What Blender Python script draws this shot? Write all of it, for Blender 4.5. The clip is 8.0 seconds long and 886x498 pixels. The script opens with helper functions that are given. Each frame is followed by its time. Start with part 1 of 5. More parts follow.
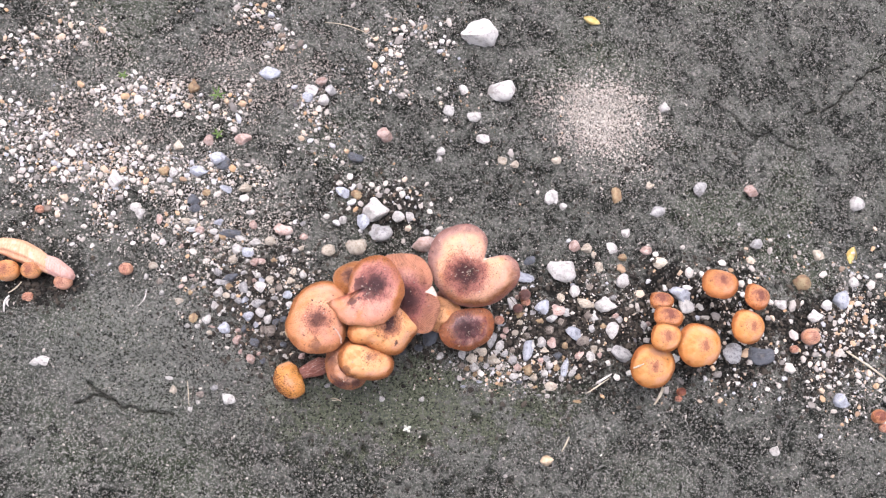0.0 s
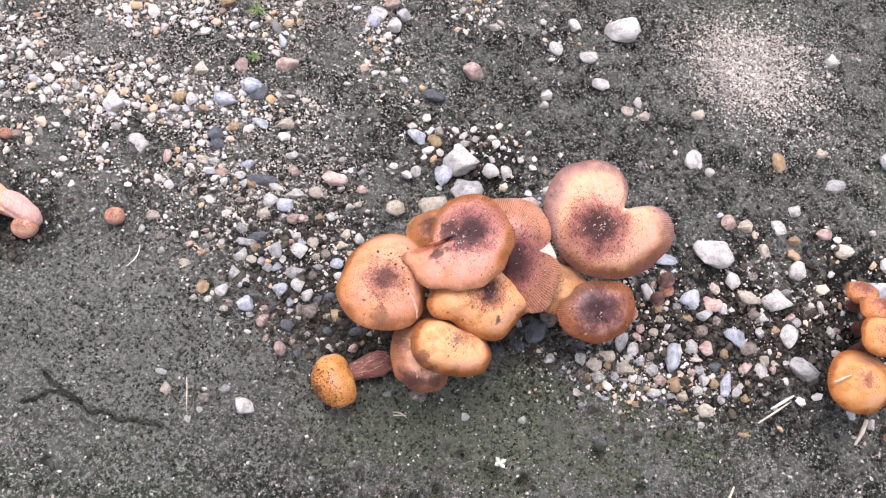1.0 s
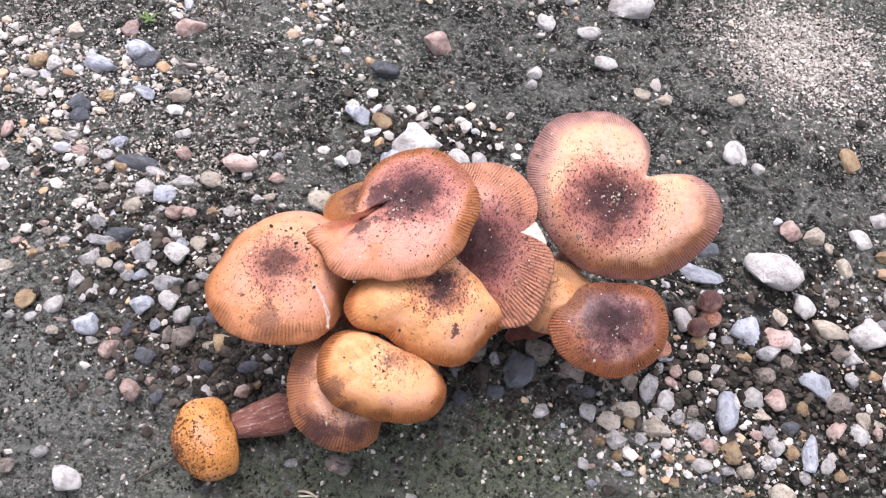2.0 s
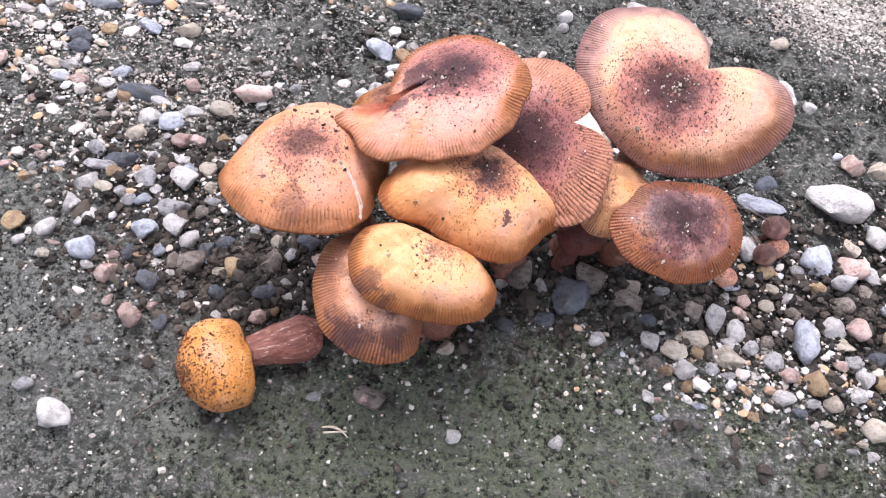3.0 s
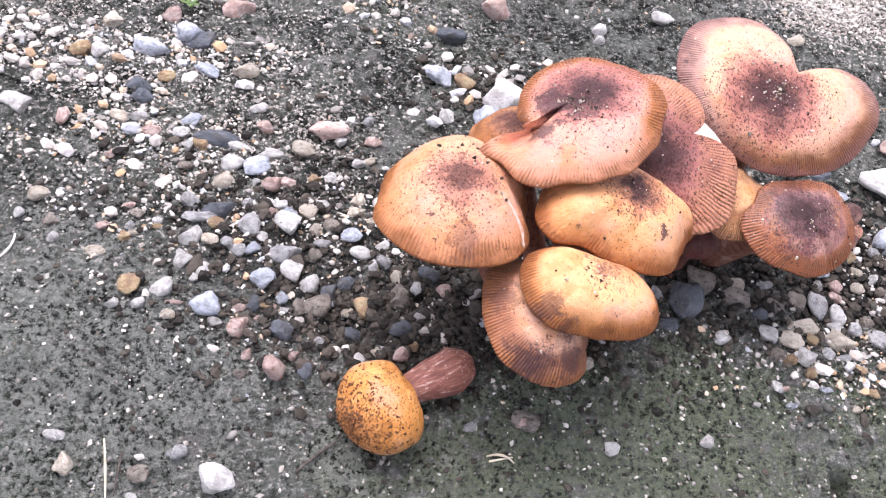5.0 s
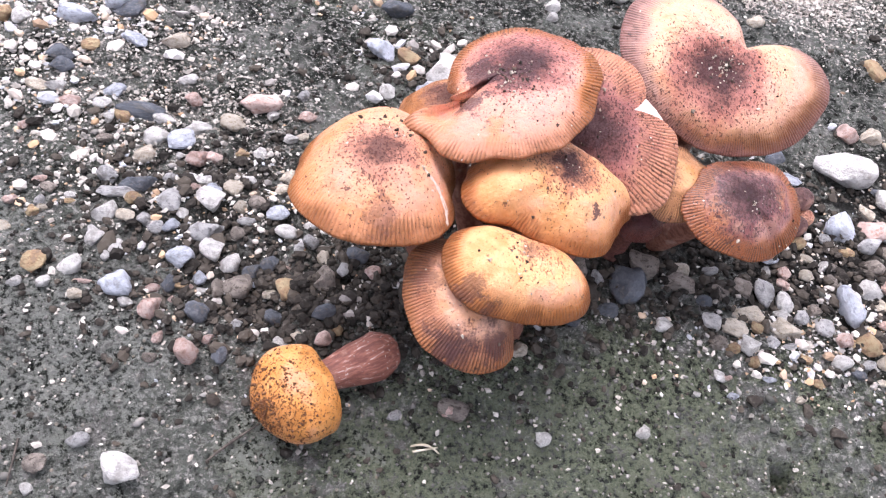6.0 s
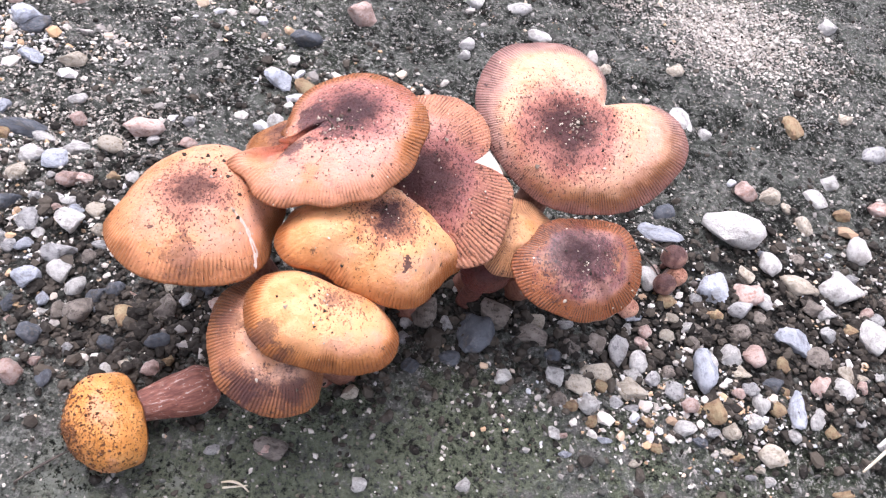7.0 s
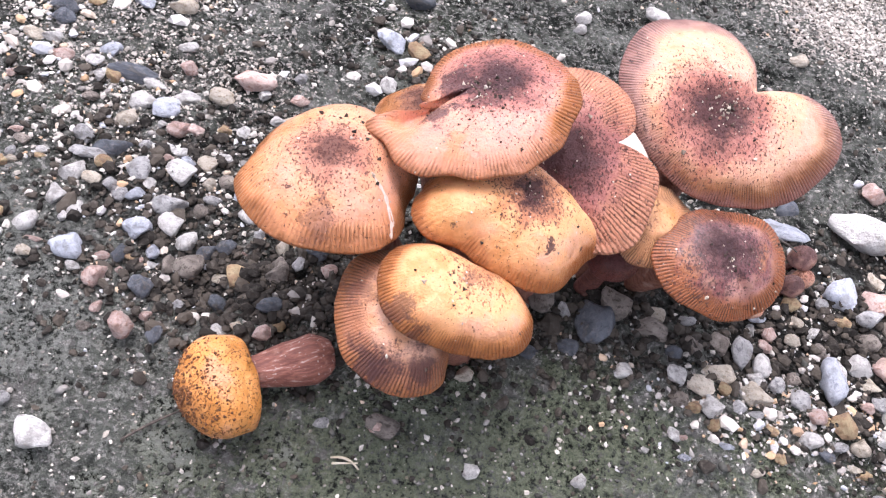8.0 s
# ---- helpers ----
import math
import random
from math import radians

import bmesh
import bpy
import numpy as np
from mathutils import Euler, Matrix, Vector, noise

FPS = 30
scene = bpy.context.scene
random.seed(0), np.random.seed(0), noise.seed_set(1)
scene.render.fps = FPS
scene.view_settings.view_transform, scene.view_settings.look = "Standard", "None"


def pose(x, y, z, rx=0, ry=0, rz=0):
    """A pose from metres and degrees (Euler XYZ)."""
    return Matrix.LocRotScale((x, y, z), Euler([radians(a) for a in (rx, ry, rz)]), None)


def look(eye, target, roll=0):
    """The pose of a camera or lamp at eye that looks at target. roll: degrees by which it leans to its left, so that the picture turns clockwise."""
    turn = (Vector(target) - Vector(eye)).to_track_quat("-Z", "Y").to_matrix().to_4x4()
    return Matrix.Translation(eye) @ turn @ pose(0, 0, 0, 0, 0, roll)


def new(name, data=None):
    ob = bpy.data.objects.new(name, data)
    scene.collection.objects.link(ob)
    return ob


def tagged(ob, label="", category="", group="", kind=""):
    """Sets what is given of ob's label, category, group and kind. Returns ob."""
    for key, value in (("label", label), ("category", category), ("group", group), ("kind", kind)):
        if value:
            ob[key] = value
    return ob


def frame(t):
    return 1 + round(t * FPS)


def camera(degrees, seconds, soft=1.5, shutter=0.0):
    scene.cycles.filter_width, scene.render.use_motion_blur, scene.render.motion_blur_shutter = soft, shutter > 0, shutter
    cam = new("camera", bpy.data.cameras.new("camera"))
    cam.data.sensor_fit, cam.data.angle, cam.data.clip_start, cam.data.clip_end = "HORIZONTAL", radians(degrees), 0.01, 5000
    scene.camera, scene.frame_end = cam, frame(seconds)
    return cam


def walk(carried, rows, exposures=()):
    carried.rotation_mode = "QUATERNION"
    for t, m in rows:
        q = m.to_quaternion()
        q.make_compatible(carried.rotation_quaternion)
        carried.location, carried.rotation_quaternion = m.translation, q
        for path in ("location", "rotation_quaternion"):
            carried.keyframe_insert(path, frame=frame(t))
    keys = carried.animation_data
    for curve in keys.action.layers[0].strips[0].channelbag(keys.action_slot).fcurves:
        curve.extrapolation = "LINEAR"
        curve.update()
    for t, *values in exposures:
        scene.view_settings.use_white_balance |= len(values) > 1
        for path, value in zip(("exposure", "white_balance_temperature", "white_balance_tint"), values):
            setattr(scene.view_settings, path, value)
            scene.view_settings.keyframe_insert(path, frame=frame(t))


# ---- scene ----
cam = camera(56.6, 8.0, soft=1.25)
# seconds, eye, target, roll
EXPOSURES = ((0.0, 0.99, 6320.0, 20.0), (1.2, 0.97, 6300.0, 20.0), (2.5, 1.08, 6150.0, 20.0), (4.0, 1.32, 6080.0, 20.0), (8.0, 1.28, 6100.0, 20.0))
PATH = [
    (0, (0.0149, 0.0452, 0.6087), (0.2258, 0.5563, -1.3133), 26.35),
    (0.5, (-0.0326, 0.0137, 0.5166), (0.1521, 0.6448, -1.3723), 21.85),
    (1, (-0.0106, -0.0001, 0.4067), (0.1408, 0.8031, -1.4186), 17.29),
    (1.2, (0.0026, -0.0108, 0.3783), (0.1342, 0.8581, -1.4183), 15.56),
    (2.3, (0.039, 0.016, 0.228), (0.117, 1.185, -1.392), 11.4),
    (2.5, (0.044, 0.011, 0.213), (0.119, 1.212, -1.385), 11.1),
    (3, (0.025, -0.015, 0.206), (0.097, 1.247, -1.344), 10.3),
    (3.5, (0.023, -0.034, 0.213), (0.115, 1.261, -1.309), 10.0),
    (4, (-0.007, -0.037, 0.208), (0.137, 1.265, -1.303), 9.8),
    (4.5, (-0.023, -0.022, 0.208), (0.2, 1.274, -1.299), 10.6),
    (4.7, (-0.037, -0.016, 0.206), (0.222, 1.274, -1.301), 11.0),
    (5.8, (-0.046, -0.011, 0.196), (0.303, 1.249, -1.318), 13.8),
    (6, (-0.025, -0.009, 0.194), (0.317, 1.249, -1.323), 14.2),
    (6.5, (0.011, -0.015, 0.194), (0.32, 1.25, -1.325), 15.1),
    (7, (0.028, -0.004, 0.21), (0.3, 1.274, -1.304), 15.7),
    (7.5, (0.024, -0.001, 0.201), (0.262, 1.269, -1.325), 16.7),
    (8, (0.003, 0.003, 0.196), (0.209, 1.234, -1.367), 18.1),
]
walk(cam, [(t, look(eye, target, roll)) for t, eye, target, roll in PATH], EXPOSURES)

# ---- sky and light: an even overcast day, a little brighter from behind the cluster ----
world = bpy.data.worlds.new("overcast_sky")
scene.world = world
world.use_nodes = True
wn, wl = world.node_tree.nodes, world.node_tree.links
sky = wn.new("ShaderNodeTexSky")
sky.sky_type, sky.sun_disc = "NISHITA", False
SUN_ELEVATION, SUN_TURN = 70.0, -20.0
sky.sun_elevation, sky.sun_rotation = radians(SUN_ELEVATION), radians(SUN_TURN)
sky.air_density, sky.dust_density, sky.ozone_density = 1.0, 4.0, 1.0
grey = wn.new("ShaderNodeHueSaturation")
grey.inputs["Saturation"].default_value = 0.30
wl.new(sky.outputs[0], grey.inputs["Color"])
wl.new(grey.outputs[0], wn["Background"].inputs["Color"])
wn["Background"].inputs["Strength"].default_value = 0.15
sun = new("sun", bpy.data.lights.new("sun", "SUN"))
sun.data.energy, sun.data.angle, sun.data.color = 0.8, radians(50), (1.0, 0.96, 0.91)
sun.matrix_world = pose(0, 0, 2, 0, 0, -SUN_TURN) @ pose(0, 0, 0, -(90 - SUN_ELEVATION), 0, 0)

# ---- small tools ----
rng = np.random.default_rng(7)


def lattice(ix, iy, seed):
    h = (ix * 374761393 + iy * 668265263 + seed * 1442695041) & 0xFFFFFFFF
    h = ((h ^ (h >> 13)) * 1274126177) & 0xFFFFFFFF
    return ((h ^ (h >> 16)) & 0xFFFF) / 65535.0


def value_noise(x, y, size, seed=0):
    """Smooth noise from -1 to 1 over the plan, with features of that size."""
    x, y = np.asarray(x, float) / size, np.asarray(y, float) / size
    ix, iy = np.floor(x).astype(np.int64), np.floor(y).astype(np.int64)
    fx, fy = x - ix, y - iy
    fx, fy = fx * fx * (3 - 2 * fx), fy * fy * (3 - 2 * fy)
    a, b = lattice(ix, iy, seed), lattice(ix + 1, iy, seed)
    c, d = lattice(ix, iy + 1, seed), lattice(ix + 1, iy + 1, seed)
    return 2 * ((a * (1 - fx) + b * fx) * (1 - fy) + (c * (1 - fx) + d * fx) * fy) - 1


def smooth(a, b, v):
    s = np.clip((v - a) / (b - a), 0, 1)
    return s * s * (3 - 2 * s)


def mesh_of(name, verts, faces, material, uvs=None, flat=False, closed=False, sharp=0):
    """A mesh from arrays; uvs: one pair for each corner of each face."""
    me = bpy.data.meshes.new(name)
    verts = np.asarray(verts, np.float32)
    me.from_pydata(verts, [], faces if isinstance(faces, list) else faces.tolist())
    if uvs is not None:
        me.uv_layers.new(name="polar").data.foreach_set("uv", np.asarray(uvs, np.float32).ravel())
    me.polygons.foreach_set("use_smooth", np.full(len(me.polygons), not flat))
    me.materials.append(material)
    if sharp:
        me.set_sharp_from_angle(angle=radians(sharp))
    if closed:
        bm = bmesh.new()
        bm.from_mesh(me)
        bmesh.ops.recalc_face_normals(bm, faces=bm.faces)
        bm.to_mesh(me)
        bm.free()
    me.update()
    return me


def part(name, me, parent, label="", place=None):
    """Links a mesh as one part under a thing or under another part."""
    ob = new(name, me)
    ob.parent = parent
    if place is not None:
        ob.matrix_basis = place
    return tagged(ob, label)


def grid_faces(rows, cols, closed=True):
    i, j = np.meshgrid(np.arange(rows - 1), np.arange(cols if closed else cols - 1), indexing="ij")
    k = (j + 1) % cols
    return np.stack([i * cols + j, i * cols + k, (i + 1) * cols + k, (i + 1) * cols + j], -1).reshape(-1, 4)


def tube(points, radii, sides=14, ridges=0.0, steps=18, seed=0):
    """Vertices and faces of a closed tapered tube along a smooth line."""
    points, radii = np.asarray(points, float), np.asarray(radii, float)
    s, t = np.linspace(0, 1, len(points)), np.linspace(0, 1, steps)
    if len(points) > 2:
        line = np.stack([np.polyval(np.polyfit(s, points[:, k], min(3, len(points) - 1)), t) for k in range(3)], -1)
    else:
        line = np.stack([np.interp(t, s, points[:, k]) for k in range(3)], -1)
    r = np.interp(t, s, radii)
    way = np.gradient(line, axis=0)
    way /= np.linalg.norm(way, axis=1)[:, None]
    side = np.cross(way, (0.31, 0.17, 0.93) if abs(way[0][2]) < 0.8 else (1, 0.1, 0))
    side /= np.linalg.norm(side, axis=1)[:, None]
    other = np.cross(way, side)
    a = np.linspace(0, 2 * math.pi, sides, endpoint=False)
    wob = 1 + ridges * (np.sin(7 * a + seed) + 0.7 * np.sin(11 * a + 2 * seed))[None, :] \
        + 0.06 * value_noise(t[:, None] * 7 + seed, a[None, :], 1.3, seed)
    ring = line[:, None] + (r[:, None] * wob)[..., None] * (
        np.cos(a)[None, :, None] * side[:, None] + np.sin(a)[None, :, None] * other[:, None])
    verts = np.vstack([ring.reshape(-1, 3), line[:1] - way[:1] * r[0] * 0.4, line[-1:] + way[-1:] * r[-1] * 0.4])
    faces = grid_faces(steps, sides).tolist()
    n = steps * sides
    faces += [[n, (j + 1) % sides, j] for j in range(sides)]
    faces += [[n + 1, n - sides + j, n - sides + (j + 1) % sides] for j in range(sides)]
    return verts, faces


# ---- materials ----
def shader(name):
    m = bpy.data.materials.new(name)
    m.use_nodes = True
    return m, m.node_tree.nodes, m.node_tree.links, m.node_tree.nodes["Principled BSDF"]


class Nodes:
    """Short ways to write the nodes of one material."""

    def __init__(self, name):
        self.m, self.n, self.l, self.out = shader(name)
        self.co = self.n.new("ShaderNodeTexCoord")

    def put(self, socket, value):
        if isinstance(value, bpy.types.NodeSocket):
            self.l.new(value, socket)
        else:
            socket.default_value = value

    def noise(self, size, detail=3.0, rough=0.55, vector=None, distort=0.0):
        t = self.n.new("ShaderNodeTexNoise")
        t.inputs["Scale"].default_value = 1.0 / size
        t.inputs["Detail"].default_value, t.inputs["Roughness"].default_value = detail, rough
        t.inputs["Distortion"].default_value = distort
        self.l.new(vector or self.co.outputs["Object"], t.inputs["Vector"])
        return t.outputs["Fac"]

    def cells(self, size, vector=None, feature="F1"):
        t = self.n.new("ShaderNodeTexVoronoi")
        t.feature = feature
        t.inputs["Scale"].default_value = 1.0 / size
        self.l.new(vector or self.co.outputs["Object"], t.inputs["Vector"])
        return t

    def math(self, op, a, b=0.0, clamp=False):
        t = self.n.new("ShaderNodeMath")
        t.operation, t.use_clamp = op, clamp
        self.put(t.inputs[0], a), self.put(t.inputs[1], b)
        return t.outputs[0]

    def span(self, v, a, b, lo=0.0, hi=1.0):
        t = self.n.new("ShaderNodeMapRange")
        t.interpolation_type = "SMOOTHSTEP"
        self.put(t.inputs["Value"], v)
        for key, value in (("From Min", a), ("From Max", b), ("To Min", lo), ("To Max", hi)):
            self.put(t.inputs[key], value)
        return t.outputs["Result"]

    def mix(self, fac, a, b, mode="MIX"):
        t = self.n.new("ShaderNodeMix")
        t.data_type, t.blend_type = "RGBA", mode
        self.put(t.inputs[0], fac)
        for socket, v in ((t.inputs[6], a), (t.inputs[7], b)):
            self.put(socket, (*v, 1.0) if isinstance(v, tuple) else v)
        return t.outputs[2]

    def ramp(self, v, stops):
        t = self.n.new("ShaderNodeValToRGB")
        e = t.color_ramp.elements
        while len(e) < len(stops):
            e.new(0.5)
        for k, (at, col) in enumerate(stops):
            e[k].position, e[k].color = at, (*col, 1.0)
        self.put(t.inputs["Fac"], v)
        return t.outputs["Color"]

    def bump(self, height, depth, strength=1.0, after=None):
        t = self.n.new("ShaderNodeBump")
        t.inputs["Strength"].default_value, t.inputs["Distance"].default_value = strength, depth
        self.put(t.inputs["Height"], height)
        if after is not None:
            self.l.new(after, t.inputs["Normal"])
        return t.outputs["Normal"]

    def done(self, colour, rough, normal=None, **more):
        self.put(self.out.inputs["Base Color"], (*colour, 1.0) if isinstance(colour, tuple) else colour)
        self.put(self.out.inputs["Roughness"], rough)
        if normal is not None:
            self.l.new(normal, self.out.inputs["Normal"])
        for key, value in more.items():
            self.put(self.out.inputs[key.replace("_", " ")], value)
        return self.m


def cap_material(name, centre, inner, mid, outer, rim, disc, disc_at, fade=0.005, lines=92, line_dark=0.55, line_from=0.66,
                 spots=0.5, stain=0.3, moist=0.06, bruises=(), dark_side=None):
    """The skin of a cap: dark disc, a zone round it, the broad middle, the lined outer zone and the rim."""
    k = Nodes(name)
    uv = k.n.new("ShaderNodeSeparateXYZ")
    k.l.new(k.co.outputs["UV"], uv.inputs[0])
    u, v = uv.outputs[0], uv.outputs[1]
    broad, some, fine = k.noise(0.014, 3, 0.6), k.noise(0.0042, 4, 0.65), k.noise(0.0006, 3, 0.65)
    wob = k.math("SUBTRACT", broad, 0.5)
    mottle = k.math("SUBTRACT", some, 0.5)
    tone = k.noise(0.015, 4, 0.60)
    col = k.mix(k.span(broad, 0.38, 0.66, 0.0, 0.5), mid, k.mix(0.6, mid, inner))
    # pinkish blotches of the skin, with pale sky glare put into the colour
    col = k.mix(k.span(tone, 0.50, 0.66, 0.0, 0.75), col, k.mix(0.6, mid, (0.72, 0.40, 0.33)))
    col = k.mix(k.span(tone, 0.50, 0.36, 0.0, 0.75), col, k.mix(0.7, mid, (0.52, 0.19, 0.03)))
    col = k.mix(k.span(some, 0.40, 0.75, 0.0, 0.35), col, k.mix(0.5, mid, (0.86, 0.55, 0.30)))
    edge = k.math("ADD", v, k.math("ADD", k.math("MULTIPLY", wob, 0.30), k.math("MULTIPLY", mottle, 0.16)))
    if dark_side:
        # one side of the margin is darker; the paler side can hold sky sheen as colour
        toward, deep = dark_side
        turn = k.math("COSINE", k.math("SUBTRACT", k.math("MULTIPLY", u, 2 * math.pi), radians(toward)))
        outer = k.mix(k.span(k.math("ADD", turn, k.math("MULTIPLY", wob, 2.5)), -0.35, 0.75), outer, deep)
    # brown margin; on the domed caps its colour also holds form shading
    col = k.mix(k.span(edge, line_from - 0.08, line_from + 0.14, 0.0, 0.92), col, outer)
    col = k.mix(k.span(edge, 0.86, 1.0, 0.0, 0.8), col, rim)
    flat = k.n.new("ShaderNodeVectorMath")
    flat.operation = "MULTIPLY"
    k.l.new(k.co.outputs["Object"], flat.inputs[0])
    flat.inputs[1].default_value = (1, 1, 0)
    away = k.n.new("ShaderNodeVectorMath")
    away.operation = "DISTANCE"
    k.l.new(flat.outputs[0], away.inputs[0])
    away.inputs[1].default_value = (*disc_at, 0)
    d = k.math("ADD", away.outputs["Value"], k.math("MULTIPLY", wob, 0.013))
    d = k.math("ADD", d, k.math("MULTIPLY", mottle, 0.010))
    d = k.math("ADD", d, k.math("MULTIPLY", k.math("SUBTRACT", fine, 0.5), 0.006))
    col = k.mix(k.span(d, disc + 1.9 * fade, disc + 0.4 * fade, 0.0, 0.85), col, inner)
    velvet = k.span(d, disc + 0.8 * fade, disc - 0.9 * fade, 0.0, 0.93)
    col = k.mix(velvet, col, centre)
    # fine lines towards the margin
    wave = k.math("SINE", k.math("ADD", k.math("MULTIPLY", u, 2 * math.pi * lines), k.math("MULTIPLY", some, 7.0)))
    there = k.span(k.math("ADD", v, k.math("MULTIPLY", mottle, 0.22)), line_from, line_from + 0.14)
    line = k.math("MULTIPLY", k.span(wave, 0.0, 0.85), there)
    line = k.math("MULTIPLY", line, k.math("MULTIPLY", k.span(some, 0.34, 0.58, 0.15, 1.0), k.span(tone, 0.36, 0.56, 0.3, 1.0)))
    col = k.mix(k.math("MULTIPLY", line, line_dark), col, k.mix(0.75, outer, (0.035, 0.014, 0.010)))
    # small dark scales, crowded near the disc
    crowd = k.span(d, disc + 4.5 * fade, disc, 0.0, 0.40)
    hair = k.n.new("ShaderNodeMapping")
    hair.inputs["Rotation"].default_value = (0.2, 0.1, 0.6)
    hair.inputs["Scale"].default_value = (1.0, 0.62, 1.0)
    k.l.new(k.co.outputs["Object"], hair.inputs["Vector"])
    f1, f2 = k.noise(0.00052, 1.5, 0.5, hair.outputs[0]), k.noise(0.0012, 2.5, 0.6, hair.outputs[0])
    limit = k.math("SUBTRACT", 0.735 - 0.085 * spots, k.math("MULTIPLY", crowd, 0.32))
    dots = k.span(k.math("SUBTRACT", f1, limit), 0.0, 0.05)
    dots = k.math("MAXIMUM", dots, k.math("MULTIPLY", k.span(k.math("SUBTRACT", f2, k.math("ADD", limit, 0.025)), 0.0, 0.05), 0.8))
    col = k.mix(k.math("MULTIPLY", dots, 0.78), col, k.mix(0.35, (0.060, 0.022, 0.018), centre))
    cell2 = k.cells(0.0058)
    pick2 = k.n.new("ShaderNodeSeparateColor")
    k.l.new(cell2.outputs["Color"], pick2.inputs[0])
    ragged = k.math("ADD", cell2.outputs["Distance"], k.math("MULTIPLY", k.math("SUBTRACT", fine, 0.5), 0.7))
    blot = k.math("MULTIPLY", k.span(ragged, 0.16, 0.04), k.math("GREATER_THAN", pick2.outputs[1], 0.72))
    col = k.mix(k.math("MULTIPLY", blot, 0.8), col, (0.045, 0.024, 0.024))
    # bruised patches
    patch = k.noise(0.009, 5, 0.72, distort=0.8)
    col = k.mix(k.span(patch, 0.58, 0.70, 0.0, stain), col, k.mix(0.5, centre, (0.15, 0.06, 0.05)))
    for x, y, wide, much in bruises:
        off = k.n.new("ShaderNodeVectorMath")
        off.operation = "DISTANCE"
        k.l.new(flat.outputs[0], off.inputs[0])
        off.inputs[1].default_value = (x, y, 0)
        e = k.math("ADD", off.outputs["Value"], k.math("ADD", k.math("MULTIPLY", mottle, 0.016), k.math("ADD", k.math("MULTIPLY", wob, 0.008), k.math("MULTIPLY", k.math("SUBTRACT", fine, 0.5), 0.007))))
        col = k.mix(k.span(e, wide * 1.35, wide * 0.45, 0.0, much), col, (0.075, 0.034, 0.036))
    # pale grit stuck to the skin
    cell3 = k.cells(0.0030)
    pick3 = k.n.new("ShaderNodeSeparateColor")
    k.l.new(cell3.outputs["Color"], pick3.inputs[0])
    grit = k.math("MULTIPLY", k.span(cell3.outputs["Distance"], 0.12, 0.06), k.math("GREATER_THAN", pick3.outputs[2], 0.90))
    col = k.mix(grit, col, (0.72, 0.62, 0.5))
    h = k.math("ADD", k.math("MULTIPLY", fine, 0.5), k.math("MULTIPLY", some, 0.5))
    h = k.math("ADD", h, k.math("MULTIPLY", dots, 0.45))
    h = k.math("ADD", h, k.math("MULTIPLY", line, -0.5))
    rough = k.math("ADD", k.span(k.math("ADD", some, k.math("MULTIPLY", dots, 0.3)), 0.3, 0.8, 0.28, 0.55), k.math("MULTIPLY", velvet, 0.30))
    return k.done(col, rough, k.bump(h, 0.0008, 0.9, k.bump(k.noise(0.007, 3, 0.6), 0.0022, 0.6)), Specular_IOR_Level=0.20 + 0.3 * moist, Subsurface_Weight=0.08, Subsurface_Radius=(0.9, 0.4, 0.2),
                  Subsurface_Scale=0.0015, Coat_Weight=k.math("MULTIPLY", k.math("SUBTRACT", 1.0, velvet), max(0.0, moist - 0.18)), Coat_Roughness=k.span(some, 0.35, 0.65, 0.16, 0.42))


def stem_material(name, a, b, pale, along=90, threads=0.0):
    """A fibrous stem; along: the way of its fibres over the plan, in degrees."""
    k = Nodes(name)
    turn = k.n.new("ShaderNodeMapping")
    turn.inputs["Rotation"].default_value = (0, 0, radians(-along))
    k.l.new(k.co.outputs["Object"], turn.inputs["Vector"])
    streak = k.n.new("ShaderNodeMapping")
    streak.inputs["Scale"].default_value = (0.12, 1.0, 1.0)
    k.l.new(turn.outputs[0], streak.inputs["Vector"])
    n1, n2, n3 = k.noise(0.0012, 4, 0.7, streak.outputs[0]), k.noise(0.006, 3, 0.6), k.noise(0.0009, 3, 0.6)
    col = k.mix(k.span(n1, 0.38, 0.62), a, b)
    col = k.mix(k.span(n2, 0.56, 0.74, 0.0, 0.8), col, pale)
    col = k.mix(k.math("MULTIPLY", k.span(n1, 0.58, 0.66), threads), col, (0.72, 0.58, 0.52))
    col = k.mix(k.math("MULTIPLY", k.span(n3, 0.64, 0.70), threads), col, (0.75, 0.66, 0.58))
    return k.done(col, 0.6, k.bump(n1, 0.0008, 0.9))


